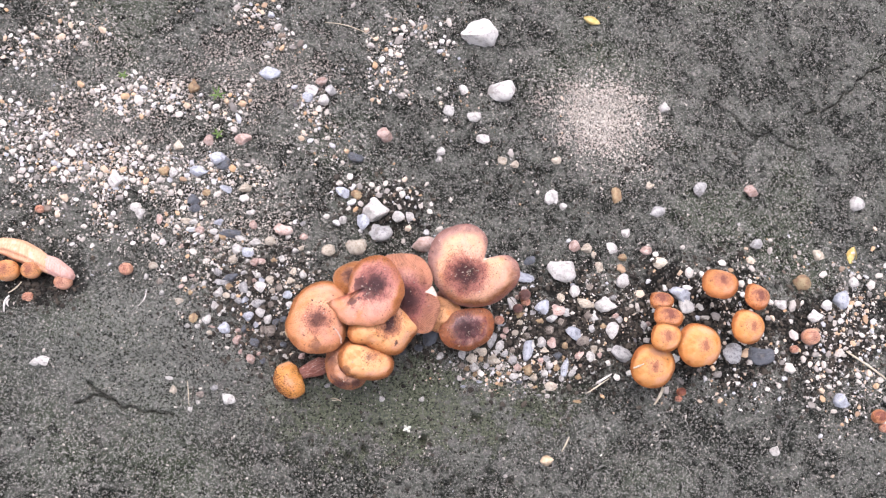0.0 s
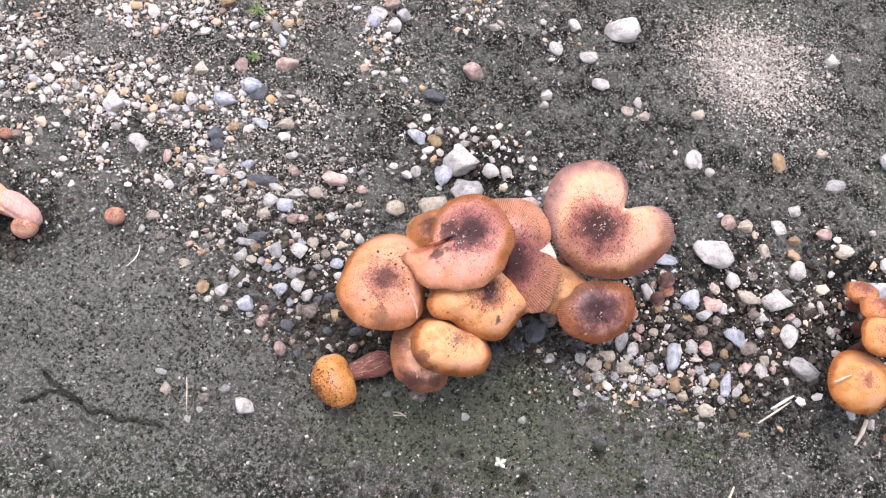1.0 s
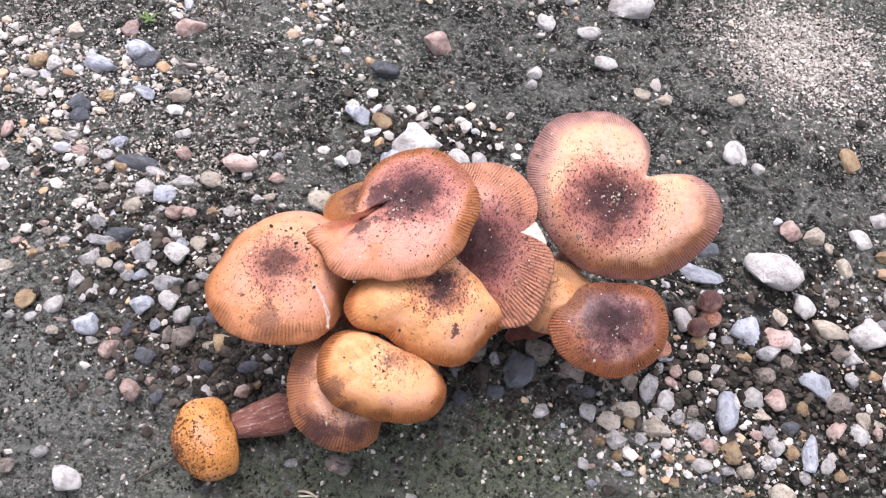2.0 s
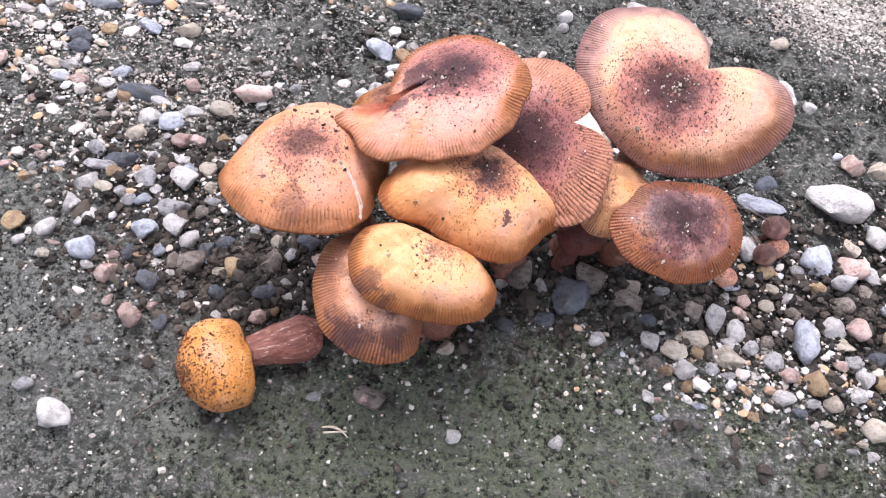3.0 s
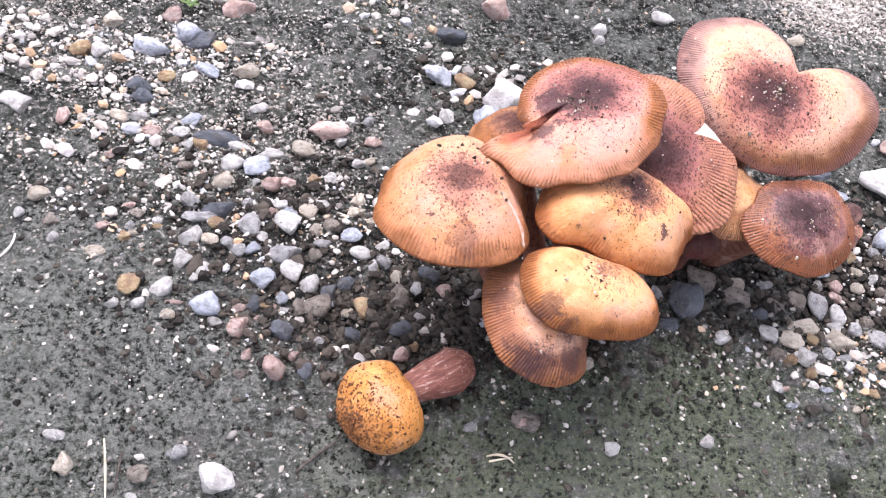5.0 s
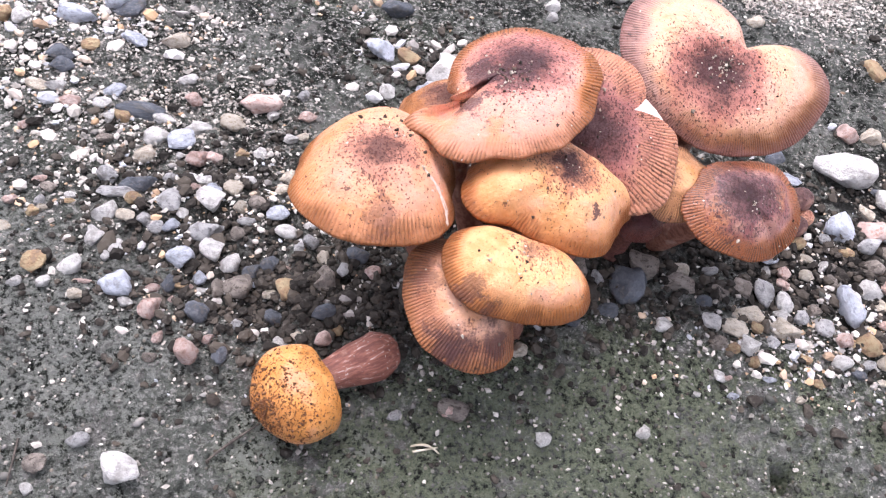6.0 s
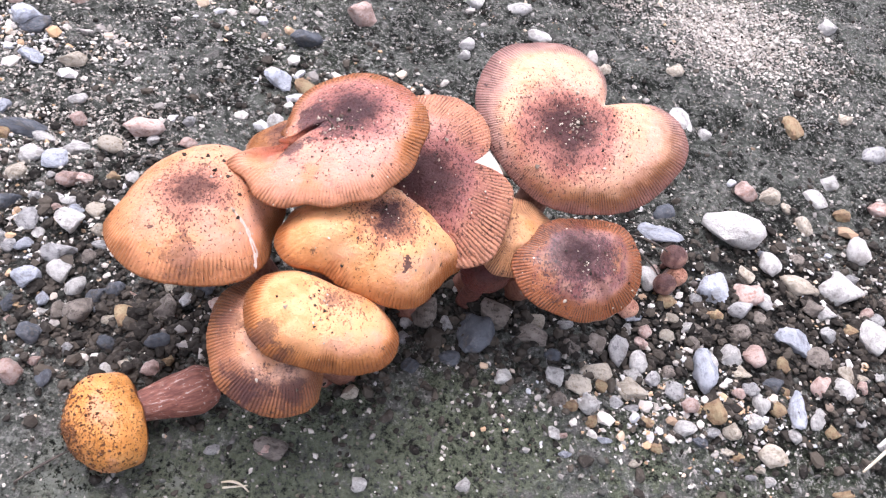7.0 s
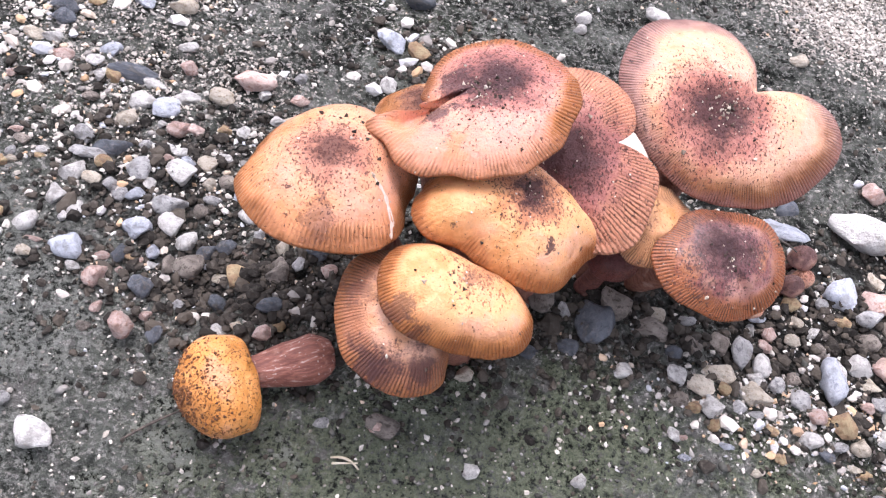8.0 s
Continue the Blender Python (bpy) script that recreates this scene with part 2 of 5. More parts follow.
def stone_material(name, a, b, speck, vary=0.25, rough=0.8):
    """One kind of stone; each stone differs a little."""
    k = Nodes(name)
    info = k.n.new("ShaderNodeObjectInfo")
    shift = k.n.new("ShaderNodeVectorMath")
    shift.operation = "ADD"
    k.l.new(k.co.outputs["Object"], shift.inputs[0])
    k.l.new(k.math("MULTIPLY", info.outputs["Random"], 37.0), shift.inputs[1])
    p = shift.outputs[0]
    n1, n2, n3 = k.noise(0.45, 4, 0.65, p), k.noise(0.16, 5, 0.72, p), k.noise(0.05, 3, 0.65, p)
    col = k.mix(k.span(n1, 0.38, 0.62), a, b)
    col = k.mix(k.span(n2, 0.50, 0.64, 0.0, 0.85), col, speck)
    col = k.mix(k.span(n3, 0.57, 0.68, 0.0, 0.35), col, (0.16, 0.145, 0.125))
    col = k.mix(k.span(n1, 0.48, 0.34, 0.0, 0.45), col, (0.24, 0.21, 0.175))
    dark = k.span(info.outputs["Random"], 0.0, 1.0, 1.0 - vary, 1.05)
    shade = k.n.new("ShaderNodeVectorMath")
    shade.operation = "SCALE"
    k.l.new(col, shade.inputs[0]), k.l.new(dark, shade.inputs["Scale"])
    h = k.math("ADD", k.math("MULTIPLY", n2, 0.8), k.math("MULTIPLY", n3, 0.5))
    return k.done(shade.outputs[0], rough, k.bump(h, 0.0016, 1.0), Specular_IOR_Level=0.25)


def grit_material(name, stops, rough=0.85, size=0.0015):
    """Many small grains in one mesh, each with a colour of its own."""
    k = Nodes(name)
    geo = k.n.new("ShaderNodeNewGeometry")
    col = k.ramp(geo.outputs["Random Per Island"], stops)
    n = k.noise(size, 3, 0.6)
    col = k.mix(k.span(n, 0.5, 0.75, 0.0, 0.45), col, (0.16, 0.145, 0.125))
    return k.done(col, rough, k.bump(n, 0.0005, 0.7), Specular_IOR_Level=0.12)


def plain(name, a, b, size, rough, depth=0.0004):
    k = Nodes(name)
    n = k.noise(size, 4, 0.65)
    return k.done(k.mix(k.span(n, 0.35, 0.68), a, b), rough, k.bump(n, depth, 0.8))


def soil_material():
    k = Nodes("dark_gritty_soil")
    p = k.co.outputs["Object"]
    big, mid, small, tiny = k.noise(0.16, 3, 0.6), k.noise(0.03, 4, 0.65), k.noise(0.006, 4, 0.7), k.noise(0.0013, 3, 0.7)
    speck = k.noise(0.0019, 5, 0.78)
    col = k.mix(k.span(mid, 0.39, 0.62), (0.033, 0.038, 0.030), (0.175, 0.183, 0.157))
    col = k.mix(k.span(big, 0.50, 0.66, 0.0, 0.5), col, (0.100, 0.132, 0.070))
    col = k.mix(k.span(small, 0.52, 0.66, 0.0, 0.7), col, (0.27, 0.255, 0.235))
    # low spots darkened in the colour, standing in for tiny shadows
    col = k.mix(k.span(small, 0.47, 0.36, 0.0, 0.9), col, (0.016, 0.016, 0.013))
    col = k.mix(k.math("MULTIPLY", k.span(speck, 0.535, 0.57, 0.0, 0.92), k.span(big, 0.38, 0.60, 0.55, 1.0)), col, (0.50, 0.48, 0.44))
    # near-black between grains, painted as the shade of the fine relief
    grain_shade = k.span(k.math("ADD", k.math("MULTIPLY", speck, 0.6), k.math("MULTIPLY", small, 0.4)), 0.470, 0.415, 0.0, 0.92)
    col = k.mix(k.math("MULTIPLY", grain_shade, k.span(mid, 0.40, 0.60, 1.0, 0.45)), col, (0.010, 0.010, 0.009))
    # pale stone dust where fine gravel has been ground down
    sep = k.n.new("ShaderNodeSeparateXYZ")
    k.l.new(p, sep.inputs[0])

    def spot(x, y, sx, sy, amount):
        dx = k.math("DIVIDE", k.math("SUBTRACT", sep.outputs[0], x), sx)
        dy = k.math("DIVIDE", k.math("SUBTRACT", sep.outputs[1], y), sy)
        r = k.math("SQRT", k.math("ADD", k.math("MULTIPLY", dx, dx), k.math("MULTIPLY", dy, dy)))
        r = k.math("ADD", r, k.math("MULTIPLY", k.math("SUBTRACT", mid, 0.5), 2.4))
        r = k.math("ADD", r, k.math("MULTIPLY", k.math("SUBTRACT", small, 0.5), 2.4))
        return k.span(r, 1.0, 0.45, 0.0, amount)

    dust = spot(0.205, 0.328, 0.060, 0.052, 0.62)
    for x, y, sx, sy, amount in ((-0.20, 0.275, 0.08, 0.06, 0.50), (-0.07, 0.34, 0.09, 0.055, 0.52), (-0.21, 0.345, 0.06, 0.04, 0.45), (-0.06, 0.20, 0.06, 0.05, 0.45), (-0.09, 0.23, 0.05, 0.04, 0.4)):
        dust = k.math("MAXIMUM", dust, spot(x, y, sx, sy, amount))
    grain = k.math("ADD", dust, k.math("ADD", k.math("MULTIPLY", k.math("SUBTRACT", speck, 0.5), 2.0), k.math("MULTIPLY", k.math("SUBTRACT", tiny, 0.5), 0.8)))
    col = k.mix(k.math("MULTIPLY", k.span(grain, 0.52, 0.72), k.span(dust, 0.02, 0.2)), col, (0.68, 0.59, 0.52))
    # greener soil in front, its colour lightened to offset the cluster's cast shade
    front = k.math("MULTIPLY", spot(0.060, 0.088, 0.13, 0.042, 0.85), k.span(speck, 0.40, 0.52))
    col = k.mix(front, col, (0.205, 0.230, 0.150))
    side = k.math("MULTIPLY", spot(-0.125, 0.115, 0.12, 0.065, 0.8), k.span(speck, 0.42, 0.52))
    col = k.mix(side, col, (0.31, 0.315, 0.280))
    # moist black soil, with shade under the cluster and between stones put into the colour
    damp_and_shade = spot(0.060, 0.150, 0.080, 0.020, 0.7)
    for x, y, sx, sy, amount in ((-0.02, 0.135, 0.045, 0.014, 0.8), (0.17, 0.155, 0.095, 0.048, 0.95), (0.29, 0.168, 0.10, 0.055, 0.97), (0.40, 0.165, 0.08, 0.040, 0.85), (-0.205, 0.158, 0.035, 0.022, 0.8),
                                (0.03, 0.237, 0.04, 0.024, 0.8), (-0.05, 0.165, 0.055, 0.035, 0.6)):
        damp_and_shade = k.math("MAXIMUM", damp_and_shade, spot(x, y, sx, sy, amount))
    col = k.mix(damp_and_shade, col, (0.019, 0.018, 0.016))
    cell = k.cells(0.0021)
    pick = k.n.new("ShaderNodeSeparateColor")
    k.l.new(cell.outputs["Color"], pick.inputs[0])
    fleck = k.math("MULTIPLY", k.span(cell.outputs["Distance"], 0.30, 0.18), k.math("GREATER_THAN", pick.outputs[0], 0.74))
    col = k.mix(k.math("MULTIPLY", fleck, 0.8), col, k.mix(pick.outputs[1], (0.60, 0.57, 0.52), (0.36, 0.30, 0.22)))
    h = k.math("ADD", k.math("MULTIPLY", small, 1.0), k.math("MULTIPLY", speck, 0.6))
    h = k.math("ADD", k.math("ADD", h, k.math("MULTIPLY", tiny, 0.35)), k.math("MULTIPLY", fleck, 0.25))
    rough = k.span(big, 0.4, 0.65, 0.85, 0.7)
    return k.done(col, rough, k.bump(h, 0.0075, 1.0), Specular_IOR_Level=0.12)


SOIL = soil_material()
TONES = {
    "white": stone_material("white_stone", (0.66, 0.63, 0.60), (0.80, 0.77, 0.73), (0.48, 0.44, 0.41), 0.15),
    "cream": stone_material("cream_stone", (0.64, 0.55, 0.44), (0.76, 0.68, 0.57), (0.42, 0.33, 0.22)),
    "blue-grey": stone_material("blue_grey_stone", (0.50, 0.53, 0.60), (0.66, 0.68, 0.74), (0.34, 0.36, 0.42)),
    "grey": stone_material("grey_stone", (0.48, 0.47, 0.465), (0.66, 0.64, 0.625), (0.24, 0.23, 0.24)),
    "pink": stone_material("pink_stone", (0.62, 0.42, 0.36), (0.76, 0.60, 0.54), (0.50, 0.28, 0.22)),
    "dark": stone_material("dark_slate_stone", (0.085, 0.094, 0.112), (0.16, 0.172, 0.195), (0.22, 0.22, 0.235)),
    "brown": stone_material("brown_stone", (0.26, 0.22, 0.19), (0.42, 0.36, 0.31), (0.09, 0.07, 0.055)),
    "ochre": stone_material("ochre_stone", (0.50, 0.31, 0.18), (0.58, 0.45, 0.27), (0.34, 0.22, 0.12)),
}
GRAVEL = grit_material("mixed_gravel", ((0.0, (0.20, 0.185, 0.17)), (0.12, (0.46, 0.42, 0.385)), (0.32, (0.58, 0.53, 0.47)), (0.52, (0.74, 0.695, 0.64)),
                                        (0.68, (0.50, 0.515, 0.55)), (0.78, (0.68, 0.56, 0.45)), (0.92, (0.58, 0.38, 0.22)), (1.0, (0.12, 0.12, 0.13))))
SAND = grit_material("pale_sand", ((0.0, (0.20, 0.19, 0.17)), (0.3, (0.46, 0.42, 0.37)), (0.7, (0.70, 0.65, 0.58)), (1.0, (0.46, 0.41, 0.35))))
CRUMB = grit_material("black_soil_crumbs", ((0.0, (0.018, 0.016, 0.014)), (0.5, (0.045, 0.038, 0.032)), (1.0, (0.09, 0.075, 0.06))))
LOOSE = grit_material("grey_soil_grains", ((0.0, (0.045, 0.045, 0.039)), (0.35, (0.080, 0.080, 0.070)), (0.7, (0.13, 0.128, 0.114)), (0.93, (0.22, 0.205, 0.19)), (1.0, (0.5, 0.47, 0.43))))
SKIN_GRIT = grit_material("grit_on_skin", ((0.0, (0.03, 0.025, 0.02)), (0.45, (0.10, 0.07, 0.055)), (0.6, (0.45, 0.36, 0.28)), (1.0, (0.70, 0.62, 0.52))))
FLESH = plain("white_mushroom_flesh", (0.60, 0.44, 0.36), (0.72, 0.60, 0.52), 0.0012, 0.7)
GILL = plain("pale_brown_gills", (0.36, 0.20, 0.13), (0.45, 0.28, 0.19), 0.003, 0.7)
STEM = stem_material("red_brown_stem", (0.20, 0.075, 0.05), (0.34, 0.15, 0.10), (0.52, 0.36, 0.29))
STEM_LYING = stem_material("fibrous_red_stem", (0.20, 0.068, 0.048), (0.38, 0.145, 0.100), (0.52, 0.27, 0.20), 27, 0.8)
# darker red stem; in the second cluster its colour includes the shade under caps
STEM_DARK = stem_material("dark_red_shaded_stem", (0.10, 0.03, 0.025), (0.20, 0.07, 0.05), (0.30, 0.16, 0.12))
SCALE = plain("brown_scales", (0.10, 0.040, 0.016), (0.22, 0.085, 0.03), 0.003, 0.7)
STRAW = plain("dry_straw", (0.50, 0.42, 0.30), (0.66, 0.60, 0.48), 0.003, 0.8)
CHALK = plain("white_root", (0.62, 0.58, 0.54), (0.76, 0.73, 0.69), 0.003, 0.8)
TWIG = plain("dark_twig", (0.05, 0.04, 0.033), (0.13, 0.105, 0.085), 0.002, 0.85)
LEAF = plain("green_leaf", (0.07, 0.14, 0.03), (0.16, 0.24, 0.06), 0.002, 0.6)
PALE_LEAF = plain("bleached_leaf", (0.55, 0.56, 0.47), (0.70, 0.70, 0.62), 0.002, 0.7)
TAN_LEAF = plain("tan_dried_leaf", (0.50, 0.36, 0.22), (0.66, 0.52, 0.36), 0.003, 0.75)
YELLOW_LEAF = plain("yellow_dead_leaf", (0.55, 0.38, 0.10), (0.62, 0.50, 0.22), 0.004, 0.7)

# ---- ground: one sheet to the horizon ----
CRACKS = (((0.297, 0.353), (0.310, 0.352), (0.3216, 0.3456), (0.331, 0.335), (0.3407, 0.3271), (0.3509, 0.3307), (0.366, 0.325), (0.3804, 0.320)),
          ((0.3875, 0.3526), (0.402, 0.357), (0.4139, 0.3634), (0.4368, 0.3899), (0.4635, 0.4065), (0.515, 0.426)),
          ((-0.168, 0.092), (-0.1628, 0.0872), (-0.1423, 0.0767), (-0.1202, 0.0721), (-0.106, 0.0715)),
          ((-0.175, 0.075), (-0.162, 0.081), (-0.148, 0.0805)))
# small holes: x, y, width, depth in mm
PITS = ((0.0773, 0.0638, 5.0, 6.0), (0.1152, 0.0808, 5.5, 6.0), (0.0335, 0.0547, 5.0, 3.5), (0.0385, 0.0630, 5.5, 3.0), (0.0440, 0.0730, 5.0, 4.0),
        (0.0228, 0.0482, 4.0, 4.0), (0.0864, 0.0411, 4.0, 4.0), (0.0593, 0.0664, 4.5, 4.0), (0.1365, 0.0662, 4.0, 3.5), (0.1158, 0.0276, 6.0, 5.0),
        (0.1431, 0.0380, 4.0, 4.0), (-0.1578, 0.0489, 4.0, 4.0))


def ground_height(x, y):
    x, y = np.asarray(x, float), np.asarray(y, float)
    left = 1 / (1 + np.exp(np.clip((x + 0.03) / 0.02, -40, 40)))
    z = -0.030 * (1 - np.exp(-np.maximum(0, 0.118 - y) / 0.10)) - 0.008 * left * (1 - np.exp(-np.maximum(0, 0.135 - y) / 0.04))
    near = np.exp(-((x - 0.1) / 0.9) ** 2 - ((y - 0.2) / 0.9) ** 2)
    z = z + near * (0.0016 * value_noise(x, y, 0.035, 1) + 0.0015 * value_noise(x, y, 0.012, 2) + 0.0013 * value_noise(x, y, 0.0055, 3)
                    + 0.0009 * value_noise(x, y, 0.0027, 4))
    for line in CRACKS:
        wx = x + 0.0022 * value_noise(x, y, 0.008, 11) + 0.001 * value_noise(x, y, 0.003, 12)
        wy = y + 0.0022 * value_noise(x, y, 0.008, 13) + 0.001 * value_noise(x, y, 0.003, 14)
        best = np.full(np.shape(x), 9.0)
        for (ax, ay), (bx, by) in zip(line, line[1:]):
            s = np.clip(((wx - ax) * (bx - ax) + (wy - ay) * (by - ay)) / ((bx - ax) ** 2 + (by - ay) ** 2), 0, 1)
            best = np.minimum(best, np.hypot(wx - ax - s * (bx - ax), wy - ay - s * (by - ay)))
        z = z - 0.007 * np.exp(-(best / 0.0009) ** 2)
    for px, py, wide, deep in PITS:
        d = np.hypot(x - px, y - py) * (1 + 0.35 * value_noise(x, y, 0.004, 21))
        z = z - 0.0017 * deep * np.exp(-(d / (0.00066 * wide)) ** 4)
    return z


def spaced(a, b, step, far, fine=()):
    """Places along one axis: even in the middle, finer in some stretches, ever wider towards the horizon."""
    at = [a]
    while at[-1] < b:
        at.append(at[-1] + (0.0008 if any(p < at[-1] < q for p, q in fine) else step))
    out = np.cumsum(step * 1.35 ** np.arange(1, 40))
    out = out[out < far]
    return np.concatenate([a - out[::-1], at, at[-1] + out])


gx = spaced(-0.30, 0.52, 0.00135, 400.0, ((-0.175, -0.100), (0.290, 0.480)))
gy = spaced(-0.02, 0.50, 0.00135, 400.0, ((0.072, 0.095), (0.314, 0.408)))
mx, my = np.meshgrid(gx, gy)
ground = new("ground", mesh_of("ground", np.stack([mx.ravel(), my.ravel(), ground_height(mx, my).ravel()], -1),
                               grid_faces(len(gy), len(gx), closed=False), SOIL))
tagged(ground, "dark grey gritty soil, moist and darkened for shade, with pale stone dust and cracks", "ground", kind="structure")


def ground_at(x, y):
    return float(ground_height(np.array([x]), np.array([y]))[0])


# ---- mushrooms ----
def tilted(centre, lean):
    """The pose of a cap whose axis leans by these slopes in x and y."""
    n = Vector((lean[0], lean[1], 1.0)).normalized()
    x = (Vector((1, 0, 0)) - n * n.x).normalized()
    y = n.cross(x)
    m = Matrix((x, y, n)).transposed().to_4x4()
    m.translation = centre
    return m


def turned(a, b):
    return (a - b + math.pi) % (2 * math.pi) - math.pi


def round_about(values, a):
    """A smooth closed curve through values at even angles."""
    v, n = np.asarray(values, float), len(values)
    s = (np.asarray(a, float) / (2 * math.pi) * n) % n
    i = np.floor(s).astype(int) % n
    f = s - np.floor(s)
    p, q, r, t = v[(i - 1) % n], v[i], v[(i + 1) % n], v[(i + 2) % n]
    return q + 0.5 * f * (r - p + f * (2 * p - 5 * q + 4 * r - t + f * (3 * (q - r) + t - p)))


class Cap:
    """The form of one cap: its outline in waves round the axis, its dome, rim and tears (all in mm)."""

    def __init__(self, waves, height, power, dip=0.0, dip_at=(0, 0), thick=2.4, tears=(), wave=0.6, line=0.14, lines=92, lift=(), rough=0.5,
                 roll=0.0, seed=0, bulge=(), ring=(), edge=(), droop=(), sink=(), twist=None, hollow=()):
        self.waves, self.height, self.power, self.dip, self.dip_at, self.thick = waves, height, power, dip, dip_at, thick
        self.tears, self.wave, self.line, self.lines, self.lift, self.rough, self.roll, self.seed = tears, wave, line, lines, lift, rough, roll, seed
        self.bulge, self.ring, self.edge, self.droop, self.sink, self.twist, self.hollow = bulge, ring, edge, droop, sink, twist, hollow

    def reach(self, a):
        fray = (0.12 if self.power else 0.04) * value_noise(np.cos(a) * 9, np.sin(a) * 9, 1.0, self.seed)
        if self.ring:
            return round_about(self.ring, a) + 1.5 * fray
        r = np.full(np.shape(a), float(self.waves[0]))
        for k in range(2, len(self.waves) // 2 + 2):
            r = r + self.waves[2 * k - 3] * np.cos(k * a) + self.waves[2 * k - 2] * np.sin(k * a)
        for at, much, wide in self.bulge:
            r = r + much * np.exp(-(turned(a, radians(at)) / radians(wide)) ** 2)
        return np.maximum(r, 0.68 * self.waves[0]) + fray

    def cut(self, a):
        """How far out the cap goes before it is torn off, from 0 to 1."""
        m = np.ones(np.shape(a))
        for at, deep, wide, *other in self.tears:
            off = turned(a, radians(at))
            if other:
                m = m * (1 - deep * np.exp(-np.abs(off / radians(1.0) / np.where(off < 0, wide, other[0])) ** 2))
            else:
                m = m * (1 - deep * np.exp(-np.abs(off / radians(wide)) ** 1.3))
        return m

    def out(self, r, a):
        if self.ring:
            return r * self.reach(a)
        return r * self.waves[0] + r ** 3 * (self.reach(a) - self.waves[0])

    def top(self, r, a):
        """Place on the upper face, in mm, at r from 0 (middle) to 1 (rim)."""
        whole = r
        r = r * self.cut(a)
        far = self.out(r, a) if self.power else self.reach(a) * np.sin(r * 2.05)
        way = a
        if self.twist:
            at, much, wide = self.twist
            way = a - radians(much) * (1 - r) ** 3 * np.exp(-(turned(a, radians(at)) / radians(wide)) ** 2)
        x, y = far * np.cos(way), far * np.sin(way)
        if self.power:
            z = self.height * (1 - r ** self.power)
        else:
            z = self.height * np.cos(r * 2.05)
        z = z - self.dip * np.exp(-((x - self.dip_at[0]) ** 2 + (y - self.dip_at[1]) ** 2) / (0.3 * self.waves[0]) ** 2)
        z = z + self.wave * r ** 3 * (np.sin(3 * a + self.seed) + 0.6 * np.sin(5 * a + 2.1 * self.seed) + 0.35 * np.sin(9 * a + self.seed))
        if self.edge:
            z = z + r ** 2 * round_about(self.edge, a)
        for at, much, wide in self.lift:
            z = z + much * r ** 2 * np.exp(-(turned(a, radians(at)) / radians(wide)) ** 2)
        for at, much, wide in self.sink:
            z = z - much * smooth(0.12, 0.42, r) * np.exp(-(turned(a, radians(at)) / radians(wide)) ** 2)
        for at, much, wide in self.hollow:
            z = z - much * smooth(0.10, 0.34, r) * (1 - smooth(0.6, 0.95, r)) * np.exp(-(turned(a, radians(at)) / radians(wide)) ** 2)
        for at, much, wide in self.droop:
            z = z - much * whole ** 3 * np.exp(-(turned(a, radians(at)) / radians(wide)) ** 2)
        z = z + self.rough * (0.5 * value_noise(x, y, 9.0, self.seed + 3) + 0.22 * value_noise(x, y, 3.5, self.seed + 4)
                              + 0.07 * value_noise(x, y, 1.2, self.seed + 5))
        z = z + self.line * smooth(0.66, 0.92, r) * np.sin(self.lines * a + 1.5 * value_noise(x, y, 5.0, self.seed + 6))
        return x, y, z

    def mesh(self, material):
        nt = 4 * self.lines if self.line > 0 else 120
        a = np.linspace(0, 2 * math.pi, nt, endpoint=False)
        rs = 1 - (1 - np.linspace(0.02, 1, 34)) ** 1.35
        m = self.cut(a)
        rings, radius = [], []
        for r in rs:
            rings.append(np.stack(self.top(np.full(nt, r), a), -1)), radius.append(r * m)
        x, y, z = self.top(np.full(nt, 1.0), a)
        R = np.hypot(x, y)
        t = self.thick
        for inward, down in ((-0.1, 0.18), (0.05, 0.45), (0.35 + 0.5 * self.roll, 0.62 + self.roll)):
            rings.append(np.stack([x * (1 - inward * t / R), y * (1 - inward * t / R), z - down * t], -1)), radius.append(m)
        for r in (0.9, 0.7, 0.45, 0.2):
            x2, y2, z2 = self.top(np.full(nt, r), a)
            rings.append(np.stack([x2, y2, z2 - t * (0.7 + 1.2 * (1 - r)) - self.roll * t * r ** 4], -1)), radius.append(r * m)
        n = len(rings)
        verts = np.vstack([np.concatenate(rings), rings[0].mean(0)[None], rings[-1].mean(0)[None]]) * 0.001
        quads = grid_faces(n, nt)
        faces = quads.tolist() + [[n * nt, j, (j + 1) % nt] for j in range(nt)] \
            + [[n * nt + 1, (n - 1) * nt + (j + 1) % nt, (n - 1) * nt + j] for j in range(nt)]
        v = np.array(radius)
        i, j = np.divmod(np.arange(len(quads)), nt)
        k = (j + 1) % nt
        u0, u1 = j / nt, (j + 1) / nt
        uv = np.stack([np.stack([u0, v[i, j]], -1), np.stack([u1, v[i, k]], -1), np.stack([u1, v[i + 1, k]], -1),
                       np.stack([u0, v[i + 1, j]], -1)], 1).reshape(-1, 2)
        jj = np.arange(nt)
        fan = np.stack([np.stack([jj / nt, 0 * jj], -1), np.stack([jj / nt, 0 * jj + 0.02], -1), np.stack([(jj + 1) / nt, 0 * jj + 0.02], -1)], 1).reshape(-1, 2)
        return mesh_of("cap", verts, faces, material, np.vstack([uv, fan, fan]), closed=True)

